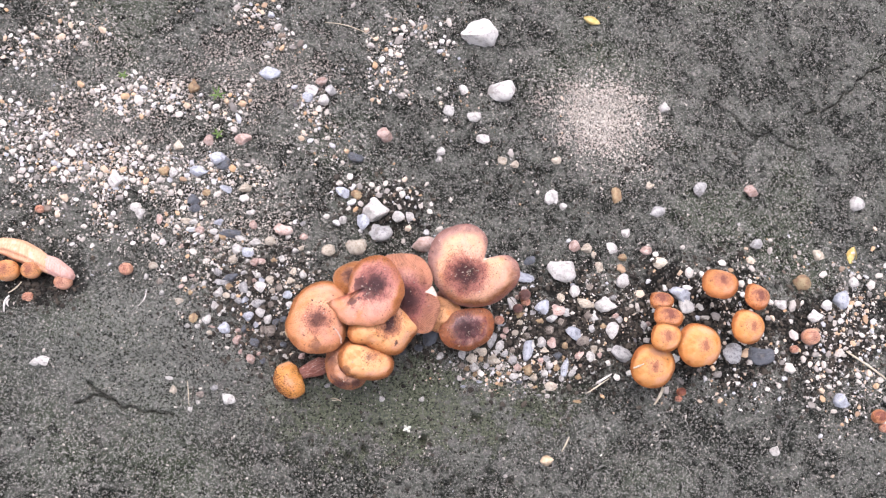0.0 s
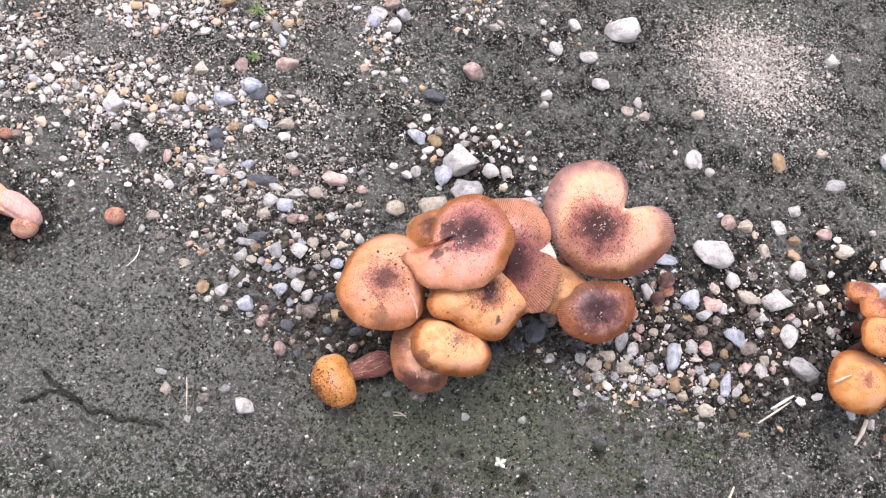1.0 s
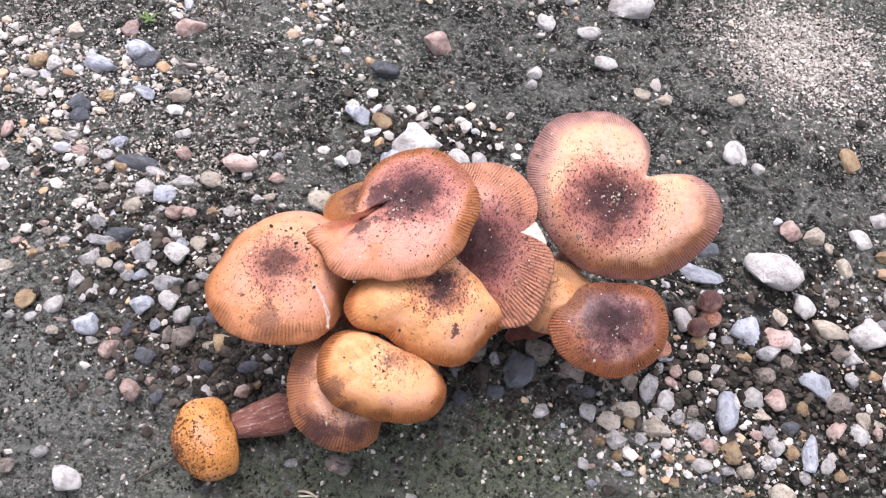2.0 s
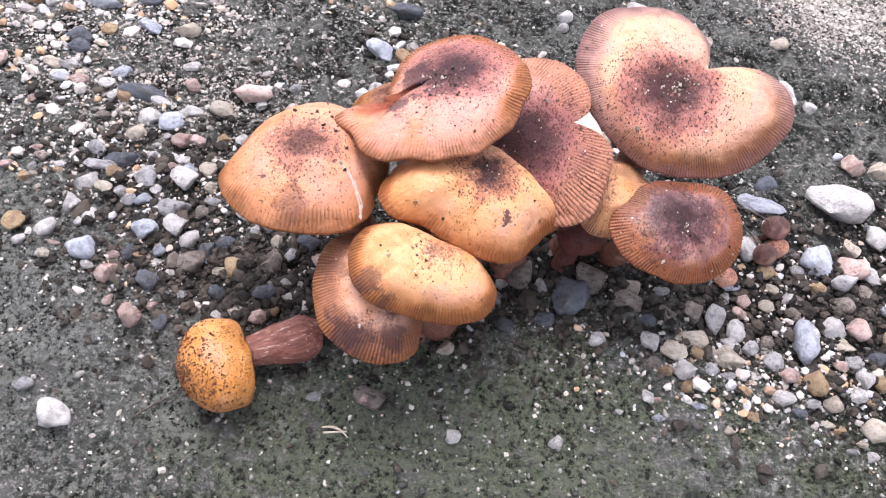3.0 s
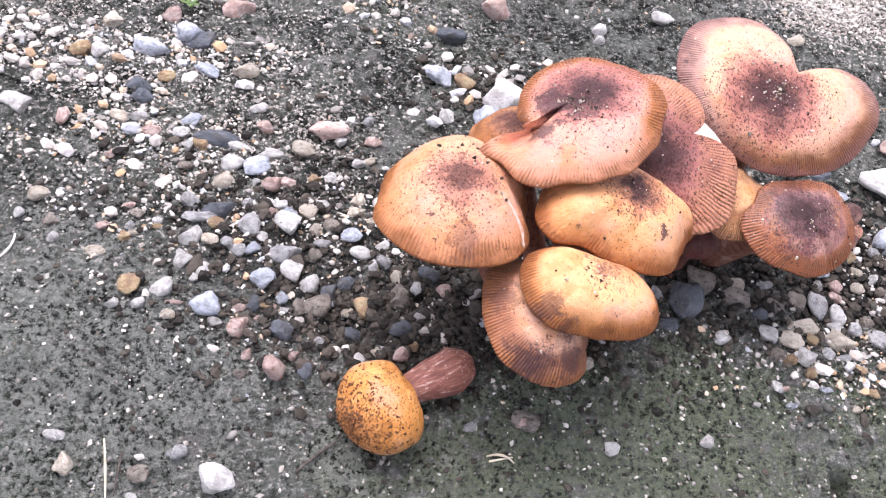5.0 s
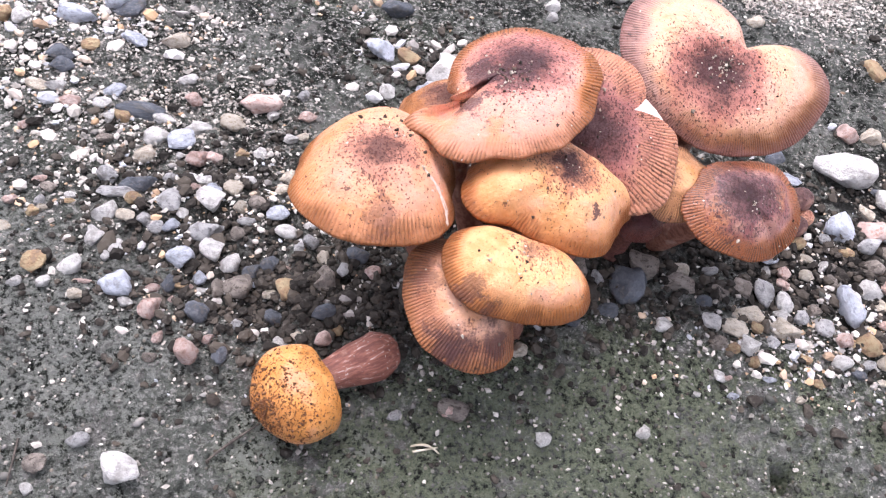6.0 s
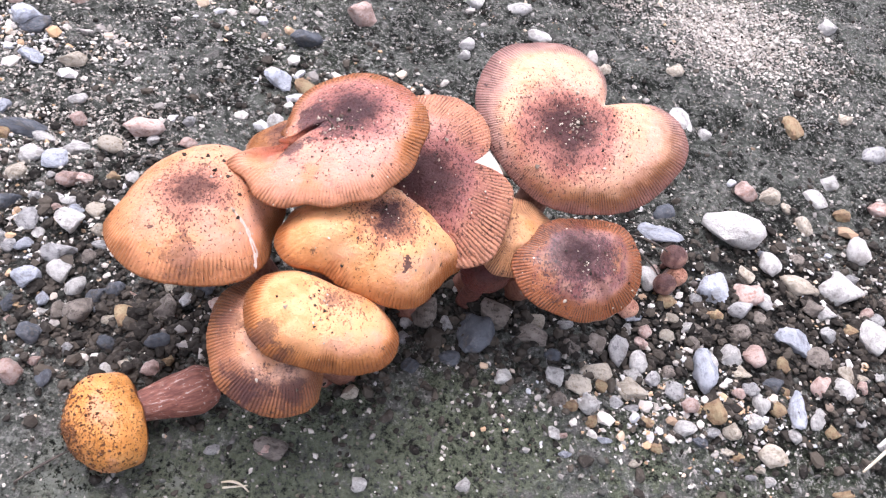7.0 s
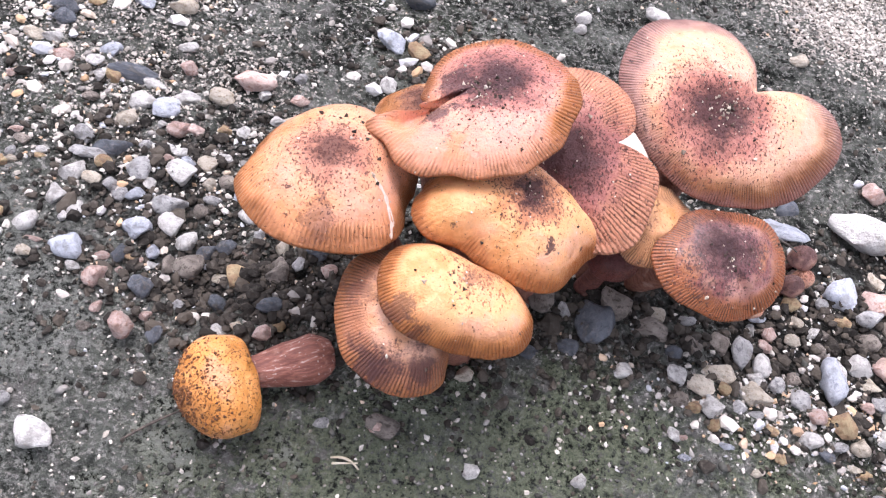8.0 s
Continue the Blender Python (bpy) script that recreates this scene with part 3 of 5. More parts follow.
    def gills(self, count=64):
        verts, faces = [], []
        for k in range(count):
            a = np.full(6, 2 * math.pi * k / count)
            r = np.linspace(0.16, 0.93, 6)
            x, y, z = self.top(r, a)
            z = z - self.thick * (0.65 + 1.2 * (1 - r)) - self.roll * self.thick * r ** 4
            deep = 2.6 * np.sin(np.linspace(0.35, 2.9, 6)) * min(1.0, self.waves[0] / 18)
            side = 0.16
            base = len(verts)
            for q in range(6):
                ox, oy = -math.sin(a[0]) * side, math.cos(a[0]) * side
                verts += [(x[q] - ox, y[q] - oy, z[q]), (x[q] + ox, y[q] + oy, z[q]), (x[q], y[q], z[q] - deep[q])]
            for q in range(5):
                p, w = base + 3 * q, base + 3 * q + 3
                faces += [[p, w, w + 2, p + 2], [p + 1, p + 2, w + 2, w + 1]]
        return mesh_of("underside", np.array(verts) * 0.001, faces, GILL)

    def tear(self, at, wide, far):
        """The pale flesh laid bare in a tear, out to a share of the cap's width."""
        a = np.radians(np.linspace(at - wide, at + wide, 24))
        start = self.cut(a)
        whole = Cap(self.waves, self.height, self.power, self.dip, self.dip_at, self.thick, (), self.wave, 0.0, self.lines, self.lift, self.rough,
                    self.roll, self.seed, self.bulge, self.ring, self.edge, self.droop, self.sink, self.twist)
        rows = []
        for f, down in ((-0.12, 0.5), (0.0, 0.22), (0.35, 0.45), (0.7, 0.75), (1.0, 1.1), (1.02, 2.0)):
            r = start + f * np.maximum(far - start, 0.02)
            x, y, z = whole.top(r, a)
            rows.append(np.stack([x, y, z - down + 0.18 * value_noise(x, y, 1.1, 41)], -1))
        return mesh_of("torn_flesh", np.concatenate(rows) * 0.001, grid_faces(6, 24, closed=False), FLESH)

    def seam(self, ends, width):
        """A pale split that runs over the upper face, between places (x, y in mm)."""
        p = np.array(ends, float)
        s = np.linspace(0, 1, 30)
        q = np.linspace(0, 1, len(p))
        line = np.stack([np.interp(s, q, p[:, 0]), np.interp(s, q, p[:, 1])], -1)
        line += 0.35 * np.stack([value_noise(s * 9, s, 1.0, 31), value_noise(s * 9, s, 1.0, 32)], -1)
        way = np.gradient(line, axis=0)
        side = np.stack([-way[:, 1], way[:, 0]], -1) / np.linalg.norm(way, axis=1)[:, None]
        half = width * (0.15 + 0.85 * np.sin(np.pi * np.clip(s * 0.8 + 0.08, 0, 1)))[:, None] * (1 + 0.4 * value_noise(s * 20, s, 1.0, 33))[:, None]
        rows = []
        for f, up in ((-1, -0.12), (-0.5, 0.14), (0.5, 0.14), (1, -0.12)):
            at = line + f * half * side
            a = np.arctan2(at[:, 1], at[:, 0])
            r = np.hypot(at[:, 0], at[:, 1]) / self.waves[0]
            for _ in range(6):
                r = r * np.hypot(at[:, 0], at[:, 1]) / self.out(r, a)
            at = at / np.maximum(r, 1.0)[:, None]
            z = self.top(np.minimum(r, 1.0), a)[2]
            rows.append(np.stack([at[:, 0], at[:, 1], z + up], -1))
        return mesh_of("split", np.concatenate(rows) * 0.001, grid_faces(4, 30, closed=False), FLESH)


def cap_grit(cap, at, count, spread, seed, loose=True):
    """Grains of soil and sand that lie on a cap."""
    g = np.random.default_rng(seed)
    r, a = np.minimum(np.abs(g.normal(0, spread, count)), 0.9), g.uniform(0, 2 * math.pi, count)
    x, y, z = cap.top(r, a)
    verts, faces = [], []
    for k in range(count):
        s = (0.00016 if loose else 0.00018) * math.exp(min(g.normal(0, 0.5), 0.6 if not loose else 1.1))
        p = at @ Vector((x[k] * 0.001, y[k] * 0.001, z[k] * 0.001 + s * 0.3))
        turn = np.array(Euler(g.uniform(0, 6, 3).tolist()).to_matrix())
        cube = np.array([(1, 1, 1), (-1, -1, 1), (-1, 1, -1), (1, -1, -1), (0.9, -0.9, 0.6), (-0.8, 0.8, 0.7)]) * g.uniform(0.7, 1.3, 3) * s
        faces += [[6 * k + q for q in f] for f in ((0, 5, 1), (0, 1, 4), (0, 4, 3), (4, 1, 3), (0, 3, 2), (0, 2, 5), (5, 2, 1), (1, 2, 3))]
        verts += (cube @ turn.T + np.array(p)).tolist()
    if not loose:
        return verts, faces
    return tagged(new("cap_grit", mesh_of("cap_grit", verts, faces, SKIN_GRIT, flat=True)), "fine grains of soil and sand on a mushroom cap", "grit", kind="stuff")


def mushroom(label, cap, material, centre, lean, foot, stem_radius=4.0, stem=None, torn=(), seams=(), group="", stem_label="", place=None, grit=0, grit_spread=0.35):
    """A mushroom with its foot on the ground: cap, gills and stem."""
    base = Vector((foot[0], foot[1], ground_at(*foot)))
    thing = tagged(new("mushroom"), label, "mushroom", group)
    thing.location = base
    at = place or tilted(centre, lean)
    local = Matrix.Translation(-base) @ at
    if grit:
        cap_grit(cap, at, grit, grit_spread, cap.seed + 70)
    top = part("cap", cap.mesh(material), thing, place=local)
    if cap.power:
        part("underside", cap.gills(), thing, place=local)
    for where, wide, far in torn:
        part("torn_flesh", cap.tear(where, wide, far), top, "torn white flesh")
    for ends, width in seams:
        part("split", cap.seam(ends, width), top, "pale split in the skin")
    head = local @ Vector((0, 0, (cap.height - cap.thick * 1.6) * 0.001))
    under = local @ Vector((0, 0, (cap.height - cap.thick * 1.6 - 12) * 0.001))
    mid = (under * 0.6 + Vector((0, 0, 0)) * 0.4)
    r = stem_radius * 0.001
    verts, faces = tube([(0, 0, -0.004), tuple(mid), tuple(head)], [r * 1.25, r, r * 0.9], 18, 0.03, 14, int(abs(centre[0]) * 900))
    part("stem", mesh_of("stem", verts, faces, stem or STEM, closed=True), thing, stem_label)
    return thing


MAIN = "main cluster of mushrooms"

# the wide pale cap with a heart-shaped notch
cap = Cap((28,), 7.2, 3.0, ring=(36, 32, 18.9, 27, 32, 33, 33.7, 31.4, 28.4, 25.8, 24.6, 25, 25.6, 26.8, 29.5, 32.6),
          edge=(1.4, 0.7, -0.9, -1.2, -1.2, -0.5, 0.6, 0.8, 0.9, 0.5, -0.6, -1.4, -1.3, -0.5, 0.7, 1.3),
          dip=1.6, dip_at=(-2, -3), thick=2.2, tears=((43, 0.40, 9),), wave=0.35, line=0.10, lines=210, rough=0.6, seed=1)
# mauve outer colour stands in for sky sheen on the far margin
mushroom("wide honey-orange mushroom cap, pinkish, dark middle, notched rim", cap,
         cap_material("notched_cap", (0.050, 0.018, 0.020), (0.40, 0.130, 0.105), (0.80, 0.445, 0.265), (0.44, 0.245, 0.205), (0.25, 0.110, 0.095), 0.0090, (-0.0024, -0.0030), 0.0055,
                      210, 0.85, 0.77, 0.50, 0.12, 0.30, dark_side=(-75, (0.22, 0.072, 0.016))),
         (0.0951, 0.1789, 0.0531), (0.005, -0.32), (0.078, 0.160), 5.0, grit=200, grit_spread=0.36, torn=((44, 7, 0.74),), group=MAIN)

# the curled brown cap on top, slit at one side
cap = Cap((22.5,), 5.9, 2.2, ring=(24.4, 24.7, 24.6, 25.4, 26.9, 27.6, 26.3, 24.7, 22.7, 20, 17.8, 15.8, 14.6, 28, 25.6, 26.2, 25.2, 22, 22.3, 21.7, 22.3, 21.6, 22.5, 22.8),
          edge=(1.7, 2.6, 2, 0.9, -0, -0.2, -0, -0.5, -0.8, -1.2, -1.3, -0.8, 0.5, 1.8, 1.7, 0.3, -0.3, 0, -0.1, -0.2, -0.8, -1.2, -1.1, 0.2),
          dip=1.2, dip_at=(-3, 1), thick=2.6, tears=((186.0, 0.64, 2.6, 3.4),), wave=0.25, line=0.10, lines=150, rough=0.6, seed=2,
          twist=(186, 110, 45), droop=((150, 0.8, 18),), lift=((170, 2.2, 14), (-163, 1.0, 12)), hollow=((198, 6.5, 13),))
mushroom("curled brown-orange mushroom cap, dark stained middle, slit at one side", cap,
         cap_material("curled_cap", (0.036, 0.015, 0.019), (0.38, 0.130, 0.110), (0.72, 0.335, 0.240), (0.60, 0.270, 0.160), (0.30, 0.105, 0.035), 0.0085, (0.0045, 0.0075), 0.0055,
                      150, 0.65, 0.80, 0.40, 0.38, 0.25, ((-0.006, 0.006, 0.006, 0.8), (-0.009, -0.0065, 0.0038, 0.85), (0.002, 0.000, 0.005, 0.5)), (60, (0.40, 0.130, 0.020))),
         (0.0266, 0.1557, 0.0595), (-0.276, -0.024), (0.038, 0.146), 5.0, grit=150, grit_spread=0.4, group=MAIN)

# the rounded orange cap with a pale split
cap = Cap((24.4,), 14.5, 2.5, ring=(18.8, 20.7, 22.9, 24.6, 24.6, 23.3, 22.3, 22.2, 22.4, 26.1, 27.7, 29, 27.6, 26.5, 23.5, 18.7),
          edge=(-0.5, -0.1, 0.2, 0.4, 0.5, 0.4, 0.1, -0.1, -0.4, -0.3, 0.6, 1, 0.9, -0, -1.1, -0.9),
          dip=0.6, thick=2.6, wave=0.2, line=0.10, lines=150, rough=0.4, seed=3, roll=0.3, sink=((40, 1.5, 30),))
mushroom("rounded orange mushroom cap with small brown scales and a pale split", cap,
         cap_material("split_cap", (0.12, 0.048, 0.036), (0.46, 0.185, 0.125), (0.78, 0.355, 0.195), (0.62, 0.260, 0.120), (0.28, 0.095, 0.028), 0.0046, (-0.0024, -0.0075), 0.004,
                      150, 0.40, 0.82, 0.62, 0.22, 0.28, ((-0.002, -0.024, 0.0035, 0.5),), (135, (0.46, 0.165, 0.026))),
         (-0.0042, 0.1423, 0.0416), (0.006, 0.138), (0.022, 0.138), 5.0, grit=60, grit_spread=0.5, seams=((((7.3, -10.9), (11.6, -13.8), (14.4, -17.0), (14.6, -19.4)), 0.75),), group=MAIN)

# the yellow pillow-shaped cap in the middle
cap = Cap((20.5,), 11.9, 3.6, ring=(24.4, 21.5, 19.9, 18.4, 18.2, 18.9, 19.8, 20.6, 21.2, 21.6, 22.1, 22.9, 24.5, 27.5, 26.9, 20, 18.7, 18.3, 19.1, 20.5, 21.3, 20.6, 20.1, 21.1),
          edge=(0.2, 0.1, 0.1, 0, 0, -0, -0, -0, -0, -0, 0, 0, 0, -0, 0, 0.2, 0.1, 0, -0.1, -0, -0.1, -0.1, -0, 0.1),
          thick=2.6, wave=0.15, line=0.05, lines=130, rough=0.45, seed=4, roll=0.25)
mushroom("honey-yellow squared mushroom cap with a dark bruise, pressed between others", cap,
         cap_material("yellow_cap", (0.050, 0.020, 0.024), (0.52, 0.20, 0.10), (0.86, 0.425, 0.190), (0.60, 0.215, 0.056), (0.28, 0.085, 0.024), 0.0052, (-0.0005, 0.0000), 0.0032,
                      130, 0.35, 0.88, 0.62, 0.12, 0.28, ((0.0057, -0.0127, 0.0011, 0.9),)),
         (0.0403, 0.1376, 0.0416), (0.209, 0.033), (0.042, 0.132), 5.0, grit=50, grit_spread=0.5, group=MAIN)

# the yellow cap in front
cap = Cap((17,), 8.4, 3.6, ring=(20.9, 17.8, 13.0, 10.8, 11.1, 12.9, 16.5, 18.5, 18.3, 17.6, 15.8, 13.7, 13.2, 14.1, 17, 20.4),
          edge=(0.6, 0.1, -0.2, -0.1, 0.3, 0.8, 0.8, 0.6, -0.1, -0.5, -0.6, -0.4, -0.4, -0.4, -0.1, 0.4),
          thick=3.0, wave=0.12, line=0.08, lines=120, rough=0.6, seed=5, roll=0.6)
mushroom("smooth honey-yellow mushroom cap with sparse dark flecks", cap,
         cap_material("front_cap", (0.52, 0.22, 0.11), (0.62, 0.28, 0.13), (0.84, 0.415, 0.190), (0.54, 0.195, 0.054), (0.26, 0.085, 0.028), 0.0005, (0.004, 0.004), 0.003,
                      120, 0.5, 0.80, 0.75, 0.30, 0.30, ((-0.0140, -0.0090, 0.0030, 0.6), (-0.0085, -0.0130, 0.0024, 0.6), (0.0014, 0.0016, 0.0028, 0.45))),
         (0.0274, 0.1132, 0.0379), (0.186, -0.057), (0.037, 0.126), 4.5, grit=40, grit_spread=0.5, group=MAIN)

# the low cap beneath it
cap = Cap((16.5,), 10.0, 2.6, ring=(14.9, 15.1, 15.8, 16.7, 17.6, 18.2, 18.4, 17, 16.1, 15.8, 16.8, 17.2, 17.9, 18.5, 18.6, 15.6),
          edge=(-0.1, -0, 0, 0, 0, -0, 0, 0, 0.1, 0.1, 0.2, 0.3, 0.1, -0.1, -0.2, -0.2),
          thick=2.6, wave=0.2, line=0.14, lines=110, rough=0.5, seed=6, roll=0.3)
mushroom("low brownish mushroom cap, striped rim, half covered by another", cap,
         cap_material("low_cap", (0.30, 0.13, 0.08), (0.48, 0.21, 0.13), (0.68, 0.375, 0.255), (0.40, 0.160, 0.085), (0.40, 0.15, 0.055), 0.001, (0.002, 0.004), 0.003,
                      110, 0.7, 0.64, 0.80, 0.50, 0.25, ((-0.0075, -0.0130, 0.0042, 0.75), (0.0050, -0.0120, 0.0050, 0.8), (-0.002, -0.0145, 0.0035, 0.6), (-0.013, 0.004, 0.0035, 0.5))),
         (0.0162, 0.1113, 0.0278), (0.278, -0.238), (0.030, 0.122), 4.0, grit=40, grit_spread=0.5, group=MAIN)

# the dark red cap
cap = Cap((16,), 6.0, 2.4, ring=(19.6, 20.9, 20.9, 17.2, 15.1, 15.4, 15.8, 15.8, 19.5, 19.3, 17.4, 15.2, 15.2, 15.2, 16.2, 18.2),
          edge=(0, -0.1, -0.2, -0.1, -0.2, -0.2, 0.1, 0.3, 0.3, 0.3, 0.1, -0.1, -0.1, 0, 0.2, 0.2),
          dip=0.5, thick=2.2, wave=0.25, line=0.10, lines=120, rough=0.8, seed=7, sink=((-52, 1.6, 10),))
mushroom("dark red-brown mushroom cap, moist, densely scaled", cap,
         cap_material("dark_red_cap", (0.045, 0.018, 0.021), (0.13, 0.044, 0.047), (0.23, 0.072, 0.064), (0.36, 0.110, 0.032), (0.32, 0.095, 0.030), 0.0050, (-0.0016, 0.0030), 0.004,
                      120, 0.95, 0.70, 1.00, 0.22, 0.58),
         (0.0973, 0.1393, 0.0384), (0.143, -0.366), (0.088, 0.160), 3.5, grit=70, grit_spread=0.5, group=MAIN)

# the folded red-brown cap, torn at its rim
cap = Cap((27,), 6.0, 2.4, ring=(30.6, 27.4, 29.7, 30.6, 28.8, 28.5, 27.8, 27.1, 26.3, 25.4, 24.7, 24.2, 24.7, 26.7, 33.8, 32),
          edge=(0.6, 0.7, 0.4, -0.4, -0.7, -0.4, -0.1, 0.1, 0.2, 0.2, 0.1, -0, -0.3, -0.5, -0.5, 0.2),
          thick=2.6, tears=((12, 0.30, 7.5),), wave=0.3, line=0.13, lines=160, rough=0.9, seed=8, sink=((2, 0.8, 14),))
mushroom("red-brown mushroom cap with a torn rim, between two wider caps", cap,
         cap_material("torn_cap", (0.045, 0.018, 0.020), (0.26, 0.085, 0.075), (0.58, 0.250, 0.205), (0.58, 0.255, 0.150), (0.44, 0.20, 0.12), 0.0105, (0.0075, -0.003), 0.0065,
                      160, 0.95, 0.64, 0.50, 0.30, 0.14),
         (0.0469, 0.1598, 0.0434), (-0.34, -0.327), (0.056, 0.148), 5.0, grit=120, grit_spread=0.5, torn=((12, 8, 0.93),), group=MAIN)

# smaller caps that show between and behind the wide ones
cap = Cap((12.6, 0.8, 0.6, -0.4, 0.3), 5.0, 2.4, thick=2.2, wave=0.5, line=0.12, lines=110, rough=0.5, seed=9)
mushroom("small dark orange mushroom cap tucked behind a curled one", cap,
         cap_material("tucked_cap", (0.10, 0.04, 0.03), (0.24, 0.10, 0.06), (0.40, 0.17, 0.08), (0.46, 0.19, 0.07), (0.60, 0.30, 0.16), 0.003, (0, 0), 0.003, 110, 0.8, 0.55, 0.4, 0.3),
         (0.0145, 0.1700, 0.0420), (-0.22, 0.06), (0.030, 0.152), 3.5, group=MAIN)
cap = Cap((13.5, 1.0, -0.6, 0.5, 0.4), 4.0, 2.4, thick=2.2, wave=0.8, line=0.14, lines=110, rough=0.6, seed=10)
mushroom("small honey-yellow mushroom cap wedged under wider caps", cap,
         cap_material("wedged_cap", (0.3, 0.13, 0.08), (0.55, 0.28, 0.15), (0.70, 0.36, 0.17), (0.56, 0.27, 0.13), (0.45, 0.21, 0.12), 0.002, (-0.006, 0), 0.003, 110, 0.9, 0.35, 0.5, 0.3),
         (0.0790, 0.1490, 0.0385), (0.05, -0.25), (0.070, 0.158), 3.0, group=MAIN)
cap = Cap((7.2, 0.5, 0.4), 6.0, 2.2, thick=2.0, wave=0.3, line=0.1, lines=90, rough=0.5, seed=11, roll=0.4)
mushroom("small glossy dark red mushroom low under the cluster", cap,
         cap_material("glossy_red_cap", (0.12, 0.03, 0.03), (0.16, 0.04, 0.04), (0.22, 0.055, 0.05), (0.26, 0.075, 0.05), (0.2, 0.06, 0.05), 0.003, (0, 0), 0.003, 90, 0.9, 0.40, 0.4, 0.3, 0.6),
         (0.0750, 0.1485, 0.0215), (0.0, -0.40), (0.072, 0.150), 3.0, STEM_DARK, group=MAIN)

# the young mushroom that lies in front on its side
axis = Vector((-0.74, -0.52, 0.42)).normalized()
side = Vector((0.52, -0.74, 0)).normalized()
up = axis.cross(side)
lying = Matrix((side, up, axis)).transposed().to_4x4()
lying.translation = (-0.0252, 0.0992, 0.0010)
cap = Cap((12.6, 1.0, 0.0, 0.3, 0.3), 9.6, 0, thick=2.4, wave=0.35, line=0.0, lines=60, rough=0.8, seed=12, roll=0.5)
BUTTON = cap_material("scaly_button_cap", (0.42, 0.17, 0.055), (0.56, 0.22, 0.065), (0.74, 0.32, 0.09), (0.60, 0.23, 0.055), (0.46, 0.16, 0.045), 0.001, (0.002, -0.003), 0.005, 60, 0.0, 0.9, 0.95, 0.30)
thing = tagged(new("mushroom"), "young scaly orange mushroom lying on its side", "mushroom", MAIN)
thing.location = (-0.010, 0.104, ground_at(-0.010, 0.104))
back = Matrix.Translation(-thing.location)
top = part("cap", cap.mesh(BUTTON), thing, place=back @ lying)
verts, faces = cap_grit(cap, Matrix.Identity(4), 620, 0.55, 81, False)
part("scaly_layer", mesh_of("scaly_layer", verts, faces, SCALE), top, "raised dark brown scales")
verts, faces = [], []
for k in range(44):
    a = 2 * math.pi * k / 44 + 0.05 * math.sin(5 * k)
    deep = 0.0010 + 0.0010 * lattice(k, 3, 9)
    x, y, z = (0.001 * float(c) for c in cap.top(np.array(0.97), np.array(a)))
    ox, oy = -math.sin(a) * 0.0007, math.cos(a) * 0.0007
    for f in (1.0, 1.05):
        verts += [(x * f - ox, y * f - oy, z), (x * f + ox, y * f + oy, z), (x * f * 0.98 + ox * (lattice(k, 5, 2) - 0.5), y * f * 0.98, z - deep)]
    q = 6 * k
    faces += [[q, q + 1, q + 2], [q + 3, q + 5, q + 4], [q, q + 2, q + 5, q + 3], [q + 1, q + 4, q + 5, q + 2], [q, q + 3, q + 4, q + 1]]
part("veil_fringe", mesh_of("veil_fringe", verts, faces, FLESH), top, "pale torn fringe at the rim")
verts, faces = tube([(-0.0255, 0.0995, 0.0035), (-0.0165, 0.1048, 0.0020), (-0.0090, 0.1088, 0.0018), (-0.0030, 0.1112, 0.0020), (0.0008, 0.1130, 0.0016)],
                    [0.0036, 0.0042, 0.0058, 0.0066, 0.0048], 28, 0.025, 26, 5)
part("stem", mesh_of("stem", verts - np.array(thing.location), faces, STEM_LYING, closed=True), thing, "red-brown fibrous stem with white threads")

